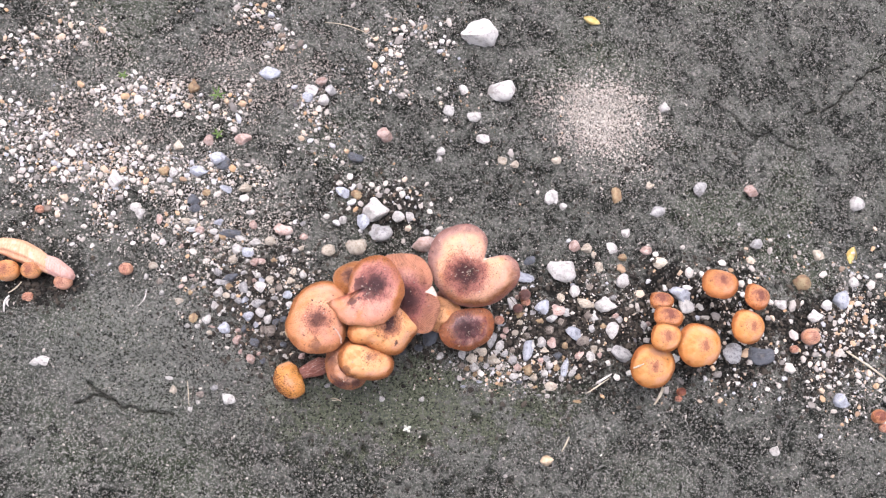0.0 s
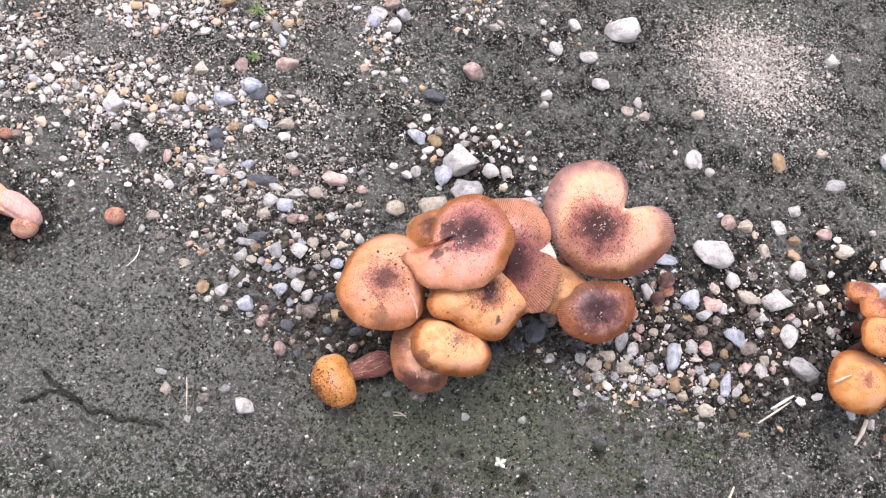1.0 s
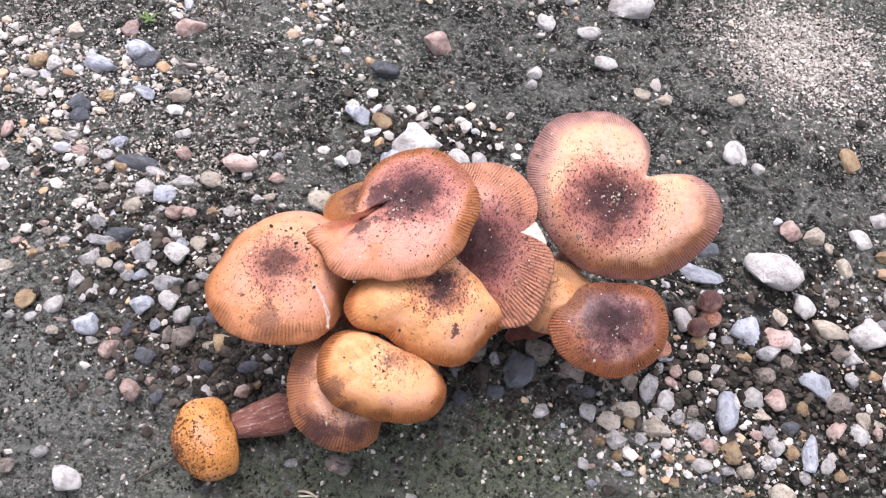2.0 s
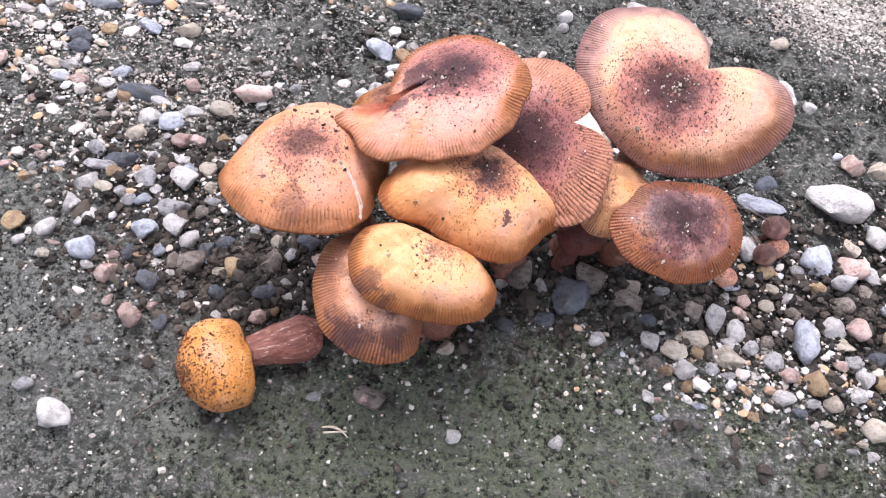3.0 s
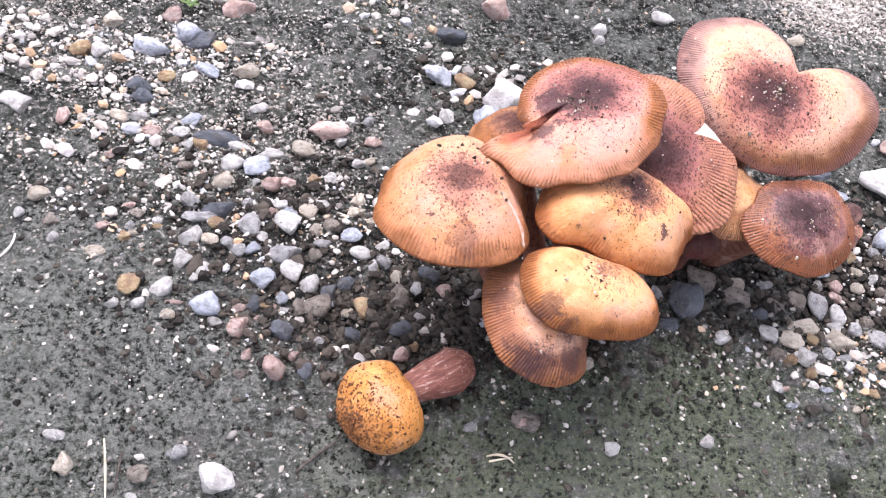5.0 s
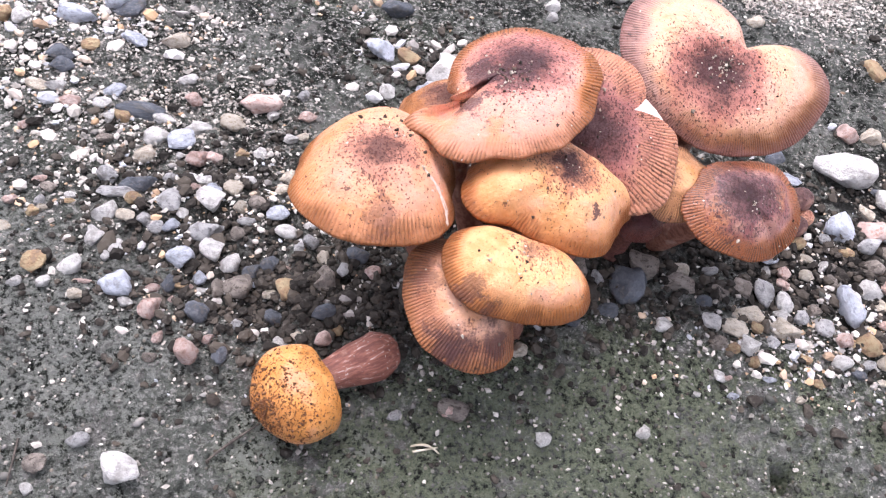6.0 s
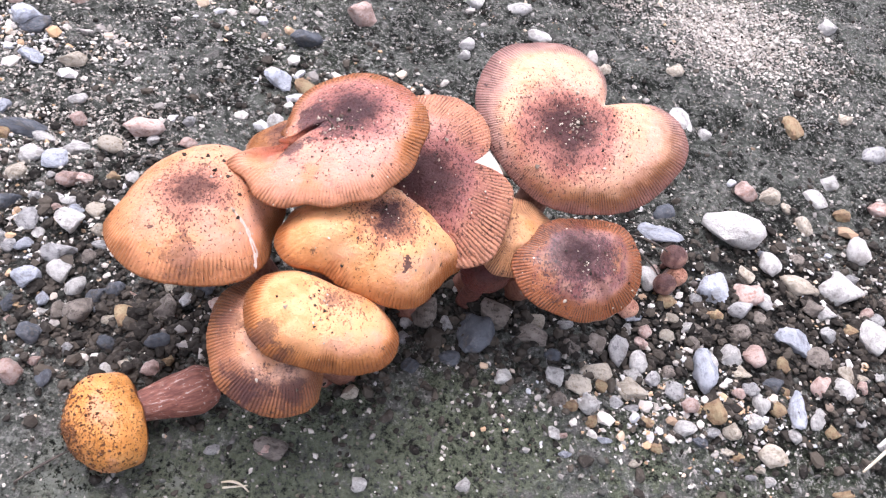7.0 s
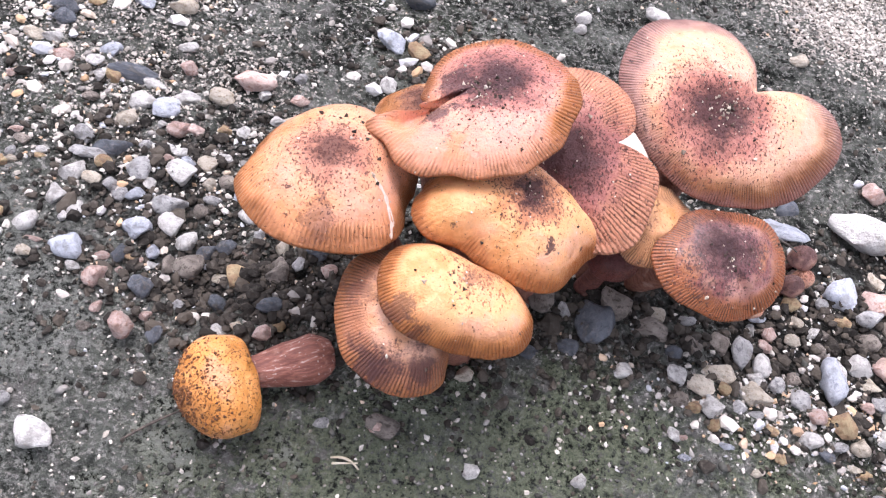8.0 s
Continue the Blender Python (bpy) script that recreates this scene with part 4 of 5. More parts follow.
# ---- the second cluster, among gravel ----
SECOND = "small cluster of young mushrooms"
YOUNG = cap_material("young_cap", (0.34, 0.13, 0.08), (0.62, 0.29, 0.14), (0.74, 0.34, 0.12), (0.54, 0.20, 0.05), (0.34, 0.105, 0.03), 0.0026, (0, 0), 0.0025, 72, 0.35, 0.84, 0.25, 0.10)
YOUNG_DARK = cap_material("young_dark_cap", (0.22, 0.08, 0.06), (0.54, 0.23, 0.12), (0.66, 0.28, 0.11), (0.50, 0.18, 0.055), (0.34, 0.11, 0.035), 0.0035, (0, 0), 0.003, 72, 0.4, 0.8, 0.3, 0.2)
for words, x, y, z, wide, deep, lean, dark, seed in (
        ("young round honey-orange mushroom cap, pale ring round the middle", 0.2376, 0.1245, 0.0271, 16.3, 16.0, (-0.10, -0.12), 0, 21),
        ("young broad honey-orange mushroom cap with a dented rim", 0.2695, 0.1404, 0.0372, 17.5, 16.3, (0.10, -0.05), 0, 22),
        ("small honey-orange mushroom cap between larger ones", 0.2413, 0.1436, 0.0444, 11.3, 10.4, (-0.05, 0.0), 0, 23),
        ("small brownish mushroom cap leaning away", 0.2459, 0.1597, 0.0383, 11.5, 8.4, (0.05, 0.35), 1, 24),
        ("small pinkish-orange mushroom cap leaning away", 0.2460, 0.1744, 0.0255, 9.3, 7.8, (-0.05, 0.45), 1, 25),
        ("orange mushroom cap leaning away, upright in gravel", 0.2888, 0.1891, 0.0331, 13.9, 12.6, (-0.1, 0.30), 1, 26),
        ("small round orange mushroom cap with a dark middle", 0.3171, 0.1810, 0.0346, 10.5, 10.2, (0.15, 0.1), 1, 27),
        ("round honey-yellow mushroom cap with a few dark flecks", 0.3086, 0.1575, 0.0351, 13.7, 12.8, (0.12, -0.05), 0, 28)):
    cap = Cap(((wide + deep) / 2, (wide - deep) / 2, 0.3, 0.3, 0.2, -0.2, 0.3), (wide + deep) * 0.29, 2.5, dip=0.6, thick=2.4, wave=0.3, line=0.07, lines=72, rough=0.5, seed=seed,
              roll=0.4, tears=((-75, 0.14, 18),) if seed == 22 else ())
    mushroom(words, cap, (YOUNG, YOUNG_DARK)[dark], (x, y, z), lean, (x + 0.014, y + 0.006), 3.4, STEM_DARK, group=SECOND)


def bud(words, x, y, z, radius, material, lean=(0, 0), stem_radius=2.0, foot=None, group="", tall=0.8, seed=40):
    cap = Cap((radius, 0.05 * radius, 0.02 * radius), radius * tall * 1.15, 0, thick=1.0, wave=0.1, line=0.0, lines=40, rough=0.3, seed=seed, roll=0.5)
    return mushroom(words, cap, material, (x, y, z), lean, foot or (x, y), stem_radius, group=group, stem=STEM_DARK)


BUD = cap_material("bud_cap", (0.42, 0.19, 0.13), (0.58, 0.30, 0.21), (0.66, 0.35, 0.24), (0.56, 0.27, 0.17), (0.46, 0.21, 0.13), 0.001, (0, 0), 0.002, 40, 0.0, 0.9, 0.6, 0.25)
PIN = cap_material("pin_cap", (0.10, 0.055, 0.05), (0.13, 0.065, 0.06), (0.15, 0.08, 0.075), (0.13, 0.06, 0.055), (0.11, 0.05, 0.045), 0.001, (0, 0), 0.002, 40, 0.0, 0.9, 0.2, 0.1)
bud("tiny orange mushroom bud in fine gravel", 0.3750, 0.1590, 0.0060, 6.8, BUD, seed=41)
bud("tiny orange mushroom bud in fine gravel", 0.3626, 0.1488, 0.0030, 3.2, BUD, stem_radius=1.2, seed=42)
bud("rust-brown mushroom bud on bare soil", 0.4340, 0.1015, -0.004, 6.0, YOUNG_DARK, seed=43)
bud("rust-brown mushroom bud on bare soil", 0.4390, 0.0930, -0.005, 4.0, BUD, seed=44)
bud("tiny dark brown pinhead mushroom beside a pale slab", 0.1450, 0.1745, 0.0085, 4.3, PIN, (0.1, 0.1), 1.0, (0.1400, 0.178), seed=45)
bud("tiny dark brown pinhead mushroom beside a pale slab", 0.1405, 0.1640, 0.0062, 3.7, PIN, (0.0, -0.1), 1.0, (0.1390, 0.167), seed=46)
bud("tiny reddish pinhead mushroom beside a pale slab", 0.1470, 0.1700, 0.0040, 3.4, BUD, (0.2, -0.1), 1.0, seed=47)
bud("tiny pink mushroom bud under a dark cap", 0.1270, 0.1545, 0.003, 3.6, BUD, (0.3, 0.1), 1.4, seed=48)
bud("tiny red-brown bud below a young cap", 0.2699, 0.1099, 0.0020, 3.4, YOUNG_DARK, seed=49)
bud("tiny red-brown bud below a young cap", 0.2684, 0.1048, 0.0000, 2.6, BUD, seed=50)

# ---- the third cluster: a pale fallen stem and three buttons ----
THIRD = "buttons beside a fallen stem"
bud("round orange button mushroom pressed to a pale fallen stem", -0.2281, 0.1631, 0.0080, 8.0, YOUNG, seed=51, group=THIRD, stem_radius=3)
bud("round orange button mushroom pressed to a pale fallen stem", -0.2117, 0.1647, 0.0090, 6.6, YOUNG, seed=52, group=THIRD, stem_radius=3)
bud("round brown button mushroom at the end of a pale stem", -0.1901, 0.1586, 0.0050, 6.0, BUD, seed=53, group=THIRD, stem_radius=2.5)
bud("small orange mushroom bud among pebbles", -0.1491, 0.1720, 0.0030, 4.7, BUD, seed=54, stem_radius=2)
bud("tiny orange mushroom bud on bare soil", -0.2163, 0.2117, 0.0020, 3.1, BUD, seed=55, stem_radius=1.2)
bud("tiny red-brown bud below a pale fallen stem", -0.2142, 0.1466, -0.0010, 4.0, BUD, seed=56, stem_radius=1.4)
PALE_PINK = stem_material("pink_stem_end", (0.62, 0.33, 0.27), (0.72, 0.44, 0.38), (0.78, 0.56, 0.50))
PALE = stem_material("pale_pink_stem", (0.66, 0.34, 0.19), (0.76, 0.44, 0.28), (0.78, 0.56, 0.42))
thing = tagged(new("fallen_stem"), "pale pink fleshy mushroom stem fallen on soil, tapering to a root", "mushroom stem", THIRD)
verts, faces = tube([(-0.2637, 0.1721, 0.0030), (-0.2469, 0.1791, 0.0040), (-0.2363, 0.1804, 0.0070), (-0.2240, 0.1789, 0.0080), (-0.2121, 0.1743, 0.0080), (-0.2017, 0.1691, 0.0070), (-0.1970, 0.1670, 0.0050)],
                    [0.0005, 0.0014, 0.0058, 0.0074, 0.0070, 0.0058, 0.0042], 40, 0.055, 60, 3)
part("flesh", mesh_of("flesh", verts, faces, PALE, closed=True), thing)
verts, faces = tube([(-0.2060, 0.1720, 0.0060), (-0.1972, 0.1689, 0.0080), (-0.1887, 0.1646, 0.0070), (-0.1854, 0.1630, 0.0040)],
                    [0.0045, 0.0058, 0.0050, 0.0026], 34, 0.06, 40, 6)
part("lump", mesh_of("lump", verts, faces, PALE_PINK, closed=True), thing, "pinker swollen end")

# ---- stones: single ones ----
ICO = bmesh.new()
bmesh.ops.create_icosphere(ICO, subdivisions=1, radius=1.0)
GRAIN_V = np.array([v.co[:] for v in ICO.verts])
GRAIN_F = np.array([[v.index for v in f.verts] for f in ICO.faces])
bmesh.ops.subdivide_edges(ICO, edges=ICO.edges, cuts=2, use_grid_fill=True)
bmesh.ops.triangulate(ICO, faces=ICO.faces)
STONE_V = np.array([v.co[:] for v in ICO.verts])
STONE_V /= np.linalg.norm(STONE_V, axis=1)[:, None]
STONE_F = np.array([[v.index for v in f.verts] for f in ICO.faces])
ICO.free()


def broken(verts, cuts, seed, depth=(0.42, 0.78)):
    """A ball knocked flat along several planes, as crushed stone is."""
    g = np.random.default_rng(seed)
    v = verts.copy()
    for _ in range(cuts):
        n = g.normal(size=3)
        n /= np.linalg.norm(n)
        over = np.maximum(0, v @ n - g.uniform(*depth))
        v -= 0.86 * over[:, None] * n
    if len(v) > 60:
        o = g.uniform(0, 50, 3)
        bumps = np.array([noise.noise(Vector(p * 1.7 + o)) + 0.5 * noise.noise(Vector(p * 5.0 + o)) for p in v])
        v *= 1 + 0.20 * bumps[:, None]
    else:
        v *= 1 + 0.03 * g.normal(size=(len(v), 1))
    v /= np.abs(v).max(0)
    return v * 0.5


SHAPES = {}
for tone, stuff in TONES.items():
    SHAPES[tone] = [mesh_of("pebble", broken(STONE_V, 9 + k % 5, 100 + 7 * k + len(tone), (0.46, 0.82)), STONE_F, stuff, sharp=50) for k in range(7)]
placed = []


def pebble(x, y, long, wide, tone, label, name="pebble", tilt=14, tall=None, sink=0.30, angle=None):
    k = len(placed)
    g = np.random.default_rng(900 + k)
    tall = tall or min(long, wide) * g.uniform(0.6, 0.85) * (1.2 if long * wide > 190 else 1.0)
    ob = new(name, SHAPES[tone][k % 7])
    z = ground_at(x, y) + 0.001 * tall * (0.5 - sink)
    m = pose(x, y, z, g.uniform(-tilt, tilt), g.uniform(-tilt, tilt), g.uniform(-14, 14) if angle is None else angle)
    ob.matrix_world = m @ Matrix.Diagonal((long * 0.00106, wide * 0.00106, tall * 0.00106, 1))
    placed.append((x, y, 0.00045 * (long + wide) / 2))
    return tagged(ob, label, "pebble", "gravel round the mushrooms")


WHITE = [(0.1760, 0.1971, 24.1, 18.8), (0.2228, 0.1928, 10.6, 11.9), (0.2097, 0.1725, 17.2, 12.4), (0.1852, 0.1807, 9.2, 10.3), (0.2147, 0.2191, 10.0, 10.0), (0.2151, 0.1527, 9.7, 13.0), (0.1596, 0.1396, 7.3, 9.2), (0.1526, 0.1378, 5.4, 8.1), (0.1282, 0.1357, 8.0, 8.0), (0.1098, 0.1179, 6.8, 6.6), (0.1978, 0.1310, 8.2, 9.2), (0.1362, 0.1688, 8.1, 10.8), (0.1002, 0.1260, 6.0, 6.7), (0.1632, 0.1169, 5.2, 5.8), (-0.0447, 0.1430, 6.6, 7.4), (-0.0293, 0.1172, 4.7, 5.3), (-0.0592, 0.2010, 11.0, 5.5), (-0.0730, 0.1935, 9.2, 7.5), (-0.0715, 0.2025, 8.5, 4.7), (-0.0524, 0.1662, 8.7, 7.8), (0.0743, 0.2793, 5.9, 5.8), (0.1006, 0.3187, 14.1, 9.2), (0.1084, 0.3003, 11.2, 8.9), (0.2601, 0.3433, 9.0, 8.2)]
WHITE_MORE = [(0.1753, 0.2492, 6.5, 6.2), (-0.0679, 0.0850, 11.0, 8.5), (-0.1445, 0.2137, 7.1, 7.9), (-0.0824, 0.1600, 7.3, 9.2), (-0.0880, 0.1396, 7.8, 6.8), (-0.1110, 0.0968, 5.7, 3.2), (-0.0833, 0.1502, 6.1, 6.8), (-0.1261, 0.2481, 6.6, 8.8), (-0.0895, 0.0812, 3.4, 3.5), (-0.0939, 0.0757, 3.4, 4.1), (0.1012, 0.3912, 30.8, 24.8), (0.1233, 0.3437, 23.9, 18.8), (0.1650, 0.2565, 12.5, 13.7), (0.0279, 0.2327, 19.5, 17.7), (0.0456, 0.2284, 10.9, 9.7), (0.0542, 0.2306, 7.8, 8.0), (-0.0294, 0.3267, 10.7, 9.1), (-0.0199, 0.3190, 8.9, 10.0), (0.3547, 0.1843, 11.2, 8.2), (0.3915, 0.1862, 9.9, 9.2), (0.3813, 0.1763, 12.6, 10.1), (0.4256, 0.2739, 14.1, 13.4), (0.2750, 0.1774, 14.1, 12.6), (-0.1984, 0.1031, 8.8, 7.3)]
WHITE_MORE_MORE = [(-0.2056, 0.1019, 7.2, 6.5), (0.3499, 0.0707, 7.8, 8.0), (-0.1499, 0.2196, 7.5, 7.7), (-0.1662, 0.2393, 10.9, 13.7), (0.4187, 0.2069, 10.1, 9.3), (0.0908, 0.3411, 8.2, 9.3), (0.0803, 0.3216, 10.0, 9.2), (0.0754, 0.2858, 7.1, 7.3), (0.2274, 0.2330, 8.1, 7.3)]
CREAM = [(0.1928, 0.1728, 14.0, 7.9), (0.1745, 0.1753, 7.0, 6.7), (0.1943, 0.2163, 8.4, 8.6), (0.1145, 0.1299, 10.5, 6.8), (0.1072, 0.1247, 8.6, 7.7), (0.1243, 0.1245, 10.4, 7.8), (0.1687, 0.1074, 10.3, 7.7), (0.2044, 0.2026, 6.9, 9.6), (0.0965, 0.1470, 5.8, 5.7), (0.0383, 0.1165, 5.7, 5.1), (0.1555, 0.1137, 5.8, 5.4), (-0.0494, 0.2020, 8.6, 7.5), (0.2472, 0.2742, 7.5, 6.2), (-0.1314, 0.1762, 8.4, 6.2), (-0.1093, 0.1518, 6.4, 5.1), (-0.0457, 0.1720, 6.9, 6.4), (-0.0301, 0.1801, 5.1, 7.4), (0.0160, 0.2029, 17.1, 13.1), (-0.0057, 0.1980, 10.6, 9.5), (-0.1253, 0.2715, 8.6, 7.9), (0.2549, 0.2099, 13.4, 10.0), (0.3886, 0.2280, 11.0, 9.4), (0.1254, 0.2826, 8.1, 7.3), (0.1346, 0.2802, 7.2, 7.3)]
CREAM_MORE = [(0.1690, 0.2870, 8.2, 6.5)]
BLUE_GREY = [(0.1599, 0.1671, 12.7, 13.1), (0.1852, 0.1492, 11.4, 13.8), (0.1491, 0.1322, 8.9, 17.0), (0.1790, 0.1231, 6.4, 14.9), (0.1449, 0.1888, 17.3, 7.7), (-0.0531, 0.1384, 4.9, 5.5), (-0.0639, 0.1922, 10.2, 7.5), (-0.0589, 0.1442, 8.2, 7.4), (0.0018, 0.2448, 10.7, 9.6), (-0.1077, 0.2514, 15.5, 8.7), (-0.0745, 0.1350, 10.3, 8.7), (0.0199, 0.2239, 11.2, 14.1), (-0.0623, 0.3376, 17.8, 11.8), (-0.0319, 0.3206, 8.9, 8.2), (0.4054, 0.1919, 13.6, 16.7), (0.2706, 0.1861, 17.7, 13.6), (-0.0948, 0.2631, 12.9, 10.5), (0.4004, 0.1119, 13.2, 11.7)]
PINK = [(0.1719, 0.1651, 11.7, 9.8), (0.1846, 0.2171, 9.9, 9.8), (0.1682, 0.1402, 8.3, 8.2), (0.1896, 0.1323, 6.4, 8.2), (0.1418, 0.1204, 5.9, 7.0), (-0.0541, 0.1136, 6.9, 7.7), (-0.0177, 0.1182, 5.5, 5.3), (-0.0409, 0.2108, 15.6, 10.5), (0.0302, 0.2949, 14.3, 13.4), (-0.0029, 0.1408, 5.8, 4.8), (-0.0650, 0.1269, 6.1, 7.6), (0.0165, 0.0986, 5.0, 4.8), (-0.0538, 0.1862, 5.9, 5.3), (0.0663, 0.2099, 17.3, 14.1), (-0.0230, 0.3347, 9.9, 8.2), (0.3330, 0.2770, 13.0, 11.3), (-0.1030, 0.2784, 9.5, 8.8), (-0.0778, 0.2810, 12.2, 10.6), (0.2435, 0.2205, 10.7, 9.1)]
OCHRE = [(0.1581, 0.1562, 6.7, 4.7), (0.1500, 0.1187, 6.9, 8.7), (0.1306, 0.1072, 4.7, 3.8), (0.1896, 0.1161, 4.9, 4.9), (0.1718, 0.1214, 6.0, 6.3), (-0.0282, 0.1340, 8.1, 7.3), (0.0126, 0.2438, 9.7, 7.2), (0.2233, 0.2114, 7.5, 6.4), (-0.1328, 0.2498, 8.7, 7.3), (-0.0976, 0.1400, 6.0, 7.7), (-0.1197, 0.3205, 8.8, 11.2), (0.3734, 0.2024, 17.2, 13.9), (0.2191, 0.2644, 10.0, 14.8)]
GREY = [(0.1225, 0.1401, 7.2, 14.1), (0.1385, 0.1262, 7.0, 8.8), (0.0663, 0.1415, 4.9, 6.9), (0.1325, 0.1300, 5.3, 5.9), (0.1640, 0.1276, 5.3, 6.0), (0.1994, 0.1531, 6.5, 6.5), (-0.0637, 0.1651, 8.7, 8.7), (-0.0528, 0.1547, 10.2, 7.6), (-0.0786, 0.0924, 5.7, 5.3), (-0.0843, 0.1752, 6.8, 6.8), (0.0024, 0.0987, 4.6, 3.7), (0.0323, 0.2142, 19.0, 16.7), (-0.0149, 0.3283, 9.8, 10.0), (0.3130, 0.1423, 17.5, 16.1), (0.2894, 0.2759, 11.5, 14.1), (0.2532, 0.2533, 12.7, 10.2), (0.2224, 0.1361, 17.2, 12.3), (0.3358, 0.2330, 11.9, 9.3)]
DARK = [(0.1498, 0.2039, 10.1, 8.5), (0.0747, 0.1379, 12.2, 17.6), (0.0560, 0.1261, 7.5, 5.6), (0.0680, 0.1294, 8.5, 5.3), (0.1724, 0.1305, 7.2, 7.3), (0.1001, 0.1346, 5.6, 5.9), (-0.0316, 0.1254, 5.6, 5.4), (-0.0784, 0.2062, 17.1, 7.7), (0.0087, 0.2738, 13.7, 8.9), (-0.1065, 0.2221, 8.3, 8.2), (-0.0897, 0.2600, 15.9, 10.1), (-0.0746, 0.1721, 11.3, 7.4), (-0.0454, 0.1141, 4.3, 7.8), (-0.0524, 0.1255, 6.8, 6.9), (-0.0335, 0.1445, 5.4, 6.0), (0.3337, 0.1407, 22.9, 16.1), (-0.1084, 0.2279, 9.3, 9.5)]
BROWN = [(0.0817, 0.1456, 10.7, 10.0), (0.0923, 0.1404, 13.3, 8.9), (0.0595, 0.1450, 8.8, 11.8), (0.1486, 0.1445, 5.5, 5.4), (0.1964, 0.1634, 7.1, 6.6), (0.1754, 0.1560, 6.5, 7.3), (0.1059, 0.1378, 6.0, 6.7), (0.1154, 0.1399, 6.1, 8.0), (-0.0178, 0.1373, 6.6, 10.2), (-0.0418, 0.1352, 8.9, 9.1), (-0.0883, 0.0869, 5.6, 5.3), (-0.1248, 0.1651, 5.4, 4.9), (-0.0387, 0.1660, 6.4, 5.1), (0.3160, 0.1580, 13.2, 9.9)]
GREY_ADDED = [(0.1046, 0.145, 5.7, 4), (0.1185, 0.1194, 4.8, 4.4), (0.1236, 0.1177, 6, 2.3), (0.1673, 0.1586, 8.5, 6.4), (0.1484, 0.113, 5.5, 3.6), (0.1602, 0.101, 4.2, 2.2), (-0.0662, 0.1768, 3.8, 4.2), (-0.081, 0.1675, 11.5, 4.7), (-0.0709, 0.1582, 5.4, 5.2), (-0.0668, 0.1552, 6, 4.5), (-0.0404, 0.1597, 7.4, 3.9), (-0.0124, 0.1415, 3.7, 7.3), (-0.0219, 0.1516, 5, 5.1), (-0.0259, 0.2179, 4.3, 5.1)]
PINK_ADDED = [(0.1307, 0.143, 5.2, 4.6), (0.1602, 0.1269, 5.2, 4.4), (0.1025, 0.1093, 3.4, 2.1), (-0.063, 0.2137, 6.9, 7.5), (-0.1003, 0.2058, 9.1, 5.6), (-0.0583, 0.1859, 7.8, 7.4), (-0.0654, 0.1337, 4.5, 3.7), (-0.0842, 0.1346, 5.6, 1.6), (-0.1025, 0.1713, 4.8, 2.5), (-0.1312, 0.2113, 5.1, 9.9), (-0.0248, 0.2073, 7, 5.7), (-0.0556, 0.1347, 4.3, 2.1), (-0.0486, 0.1176, 3.5, 3.1), (-0.0598, 0.1304, 2.1, 2.7), (-0.0286, 0.1431, 2.7, 1.6)]
CREAM_ADDED = [(0.1395, 0.1462, 5.3, 4.7), (0.1625, 0.1346, 7.9, 5.2), (0.1234, 0.1017, 4.6, 2.4), (0.1533, 0.108, 4.9, 2.6), (0.1436, 0.1542, 5.4, 4.3), (0.1636, 0.1039, 4.3, 2.6), (-0.0752, 0.1862, 8.9, 6.6), (-0.0763, 0.1581, 5.4, 4.5), (-0.0995, 0.1604, 5.9, 2.4), (-0.0851, 0.13, 5.5, 3.6), (-0.1246, 0.211, 3.9, 4.9), (-0.1115, 0.2114, 7.8, 4.9), (-0.0721, 0.241, 10.1, 7.4), (-0.0258, 0.1989, 5.5, 3.9), (-0.0333, 0.1338, 4.1, 3.6), (-0.0244, 0.1184, 4.3, 2.9), (-0.0042, 0.1216, 2.2, 2.4)]
BROWN_ADDED = [(0.0185, 0.0985, 10, 6.5), (0.0997, 0.1182, 5.8, 5.6), (0.1659, 0.1501, 8.3, 7.4), (0.1922, 0.1435, 11.2, 8.7), (0.1514, 0.1506, 3.4, 3.7), (-0.0436, 0.1536, 4.9, 5.1), (-0.0477, 0.1354, 5.2, 7.3), (-0.0993, 0.1677, 4.8, 3.4)]
OCHRE_ADDED = [(0.1144, 0.1242, 4.2, 4.1), (0.1037, 0.1164, 4.6, 4), (0.1106, 0.1132, 4.1, 4.4), (0.1782, 0.1391, 5.5, 6), (0.2087, 0.1559, 5.9, 4.7), (0.1447, 0.1188, 3.7, 3), (0.1676, 0.1162, 3.8, 2.3), (0.1286, 0.1146, 4.8, 3.5), (0.1567, 0.1066, 4.9, 3.5), (0.1908, 0.0983, 7.5, 2.7), (-0.0999, 0.2351, 6.3, 5.4), (-0.0447, 0.1878, 4.6, 3.7), (-0.0749, 0.1643, 6.1, 5.3), (-0.0935, 0.1631, 4.7, 2), (-0.0575, 0.1344, 4.6, 2.1), (-0.014, 0.1215, 3.7, 3.8)]
BLUE_GREY_ADDED = [(0.1145, 0.1076, 5.2, 2.1), (0.1029, 0.1036, 4.5, 2.5), (0.129, 0.1523, 7.3, 4.2), (-0.0883, 0.213, 8, 5.8), (-0.0856, 0.2393, 9.2, 6.5), (-0.0522, 0.1718, 5.7, 4.2), (-0.0371, 0.1371, 3, 2.7)]
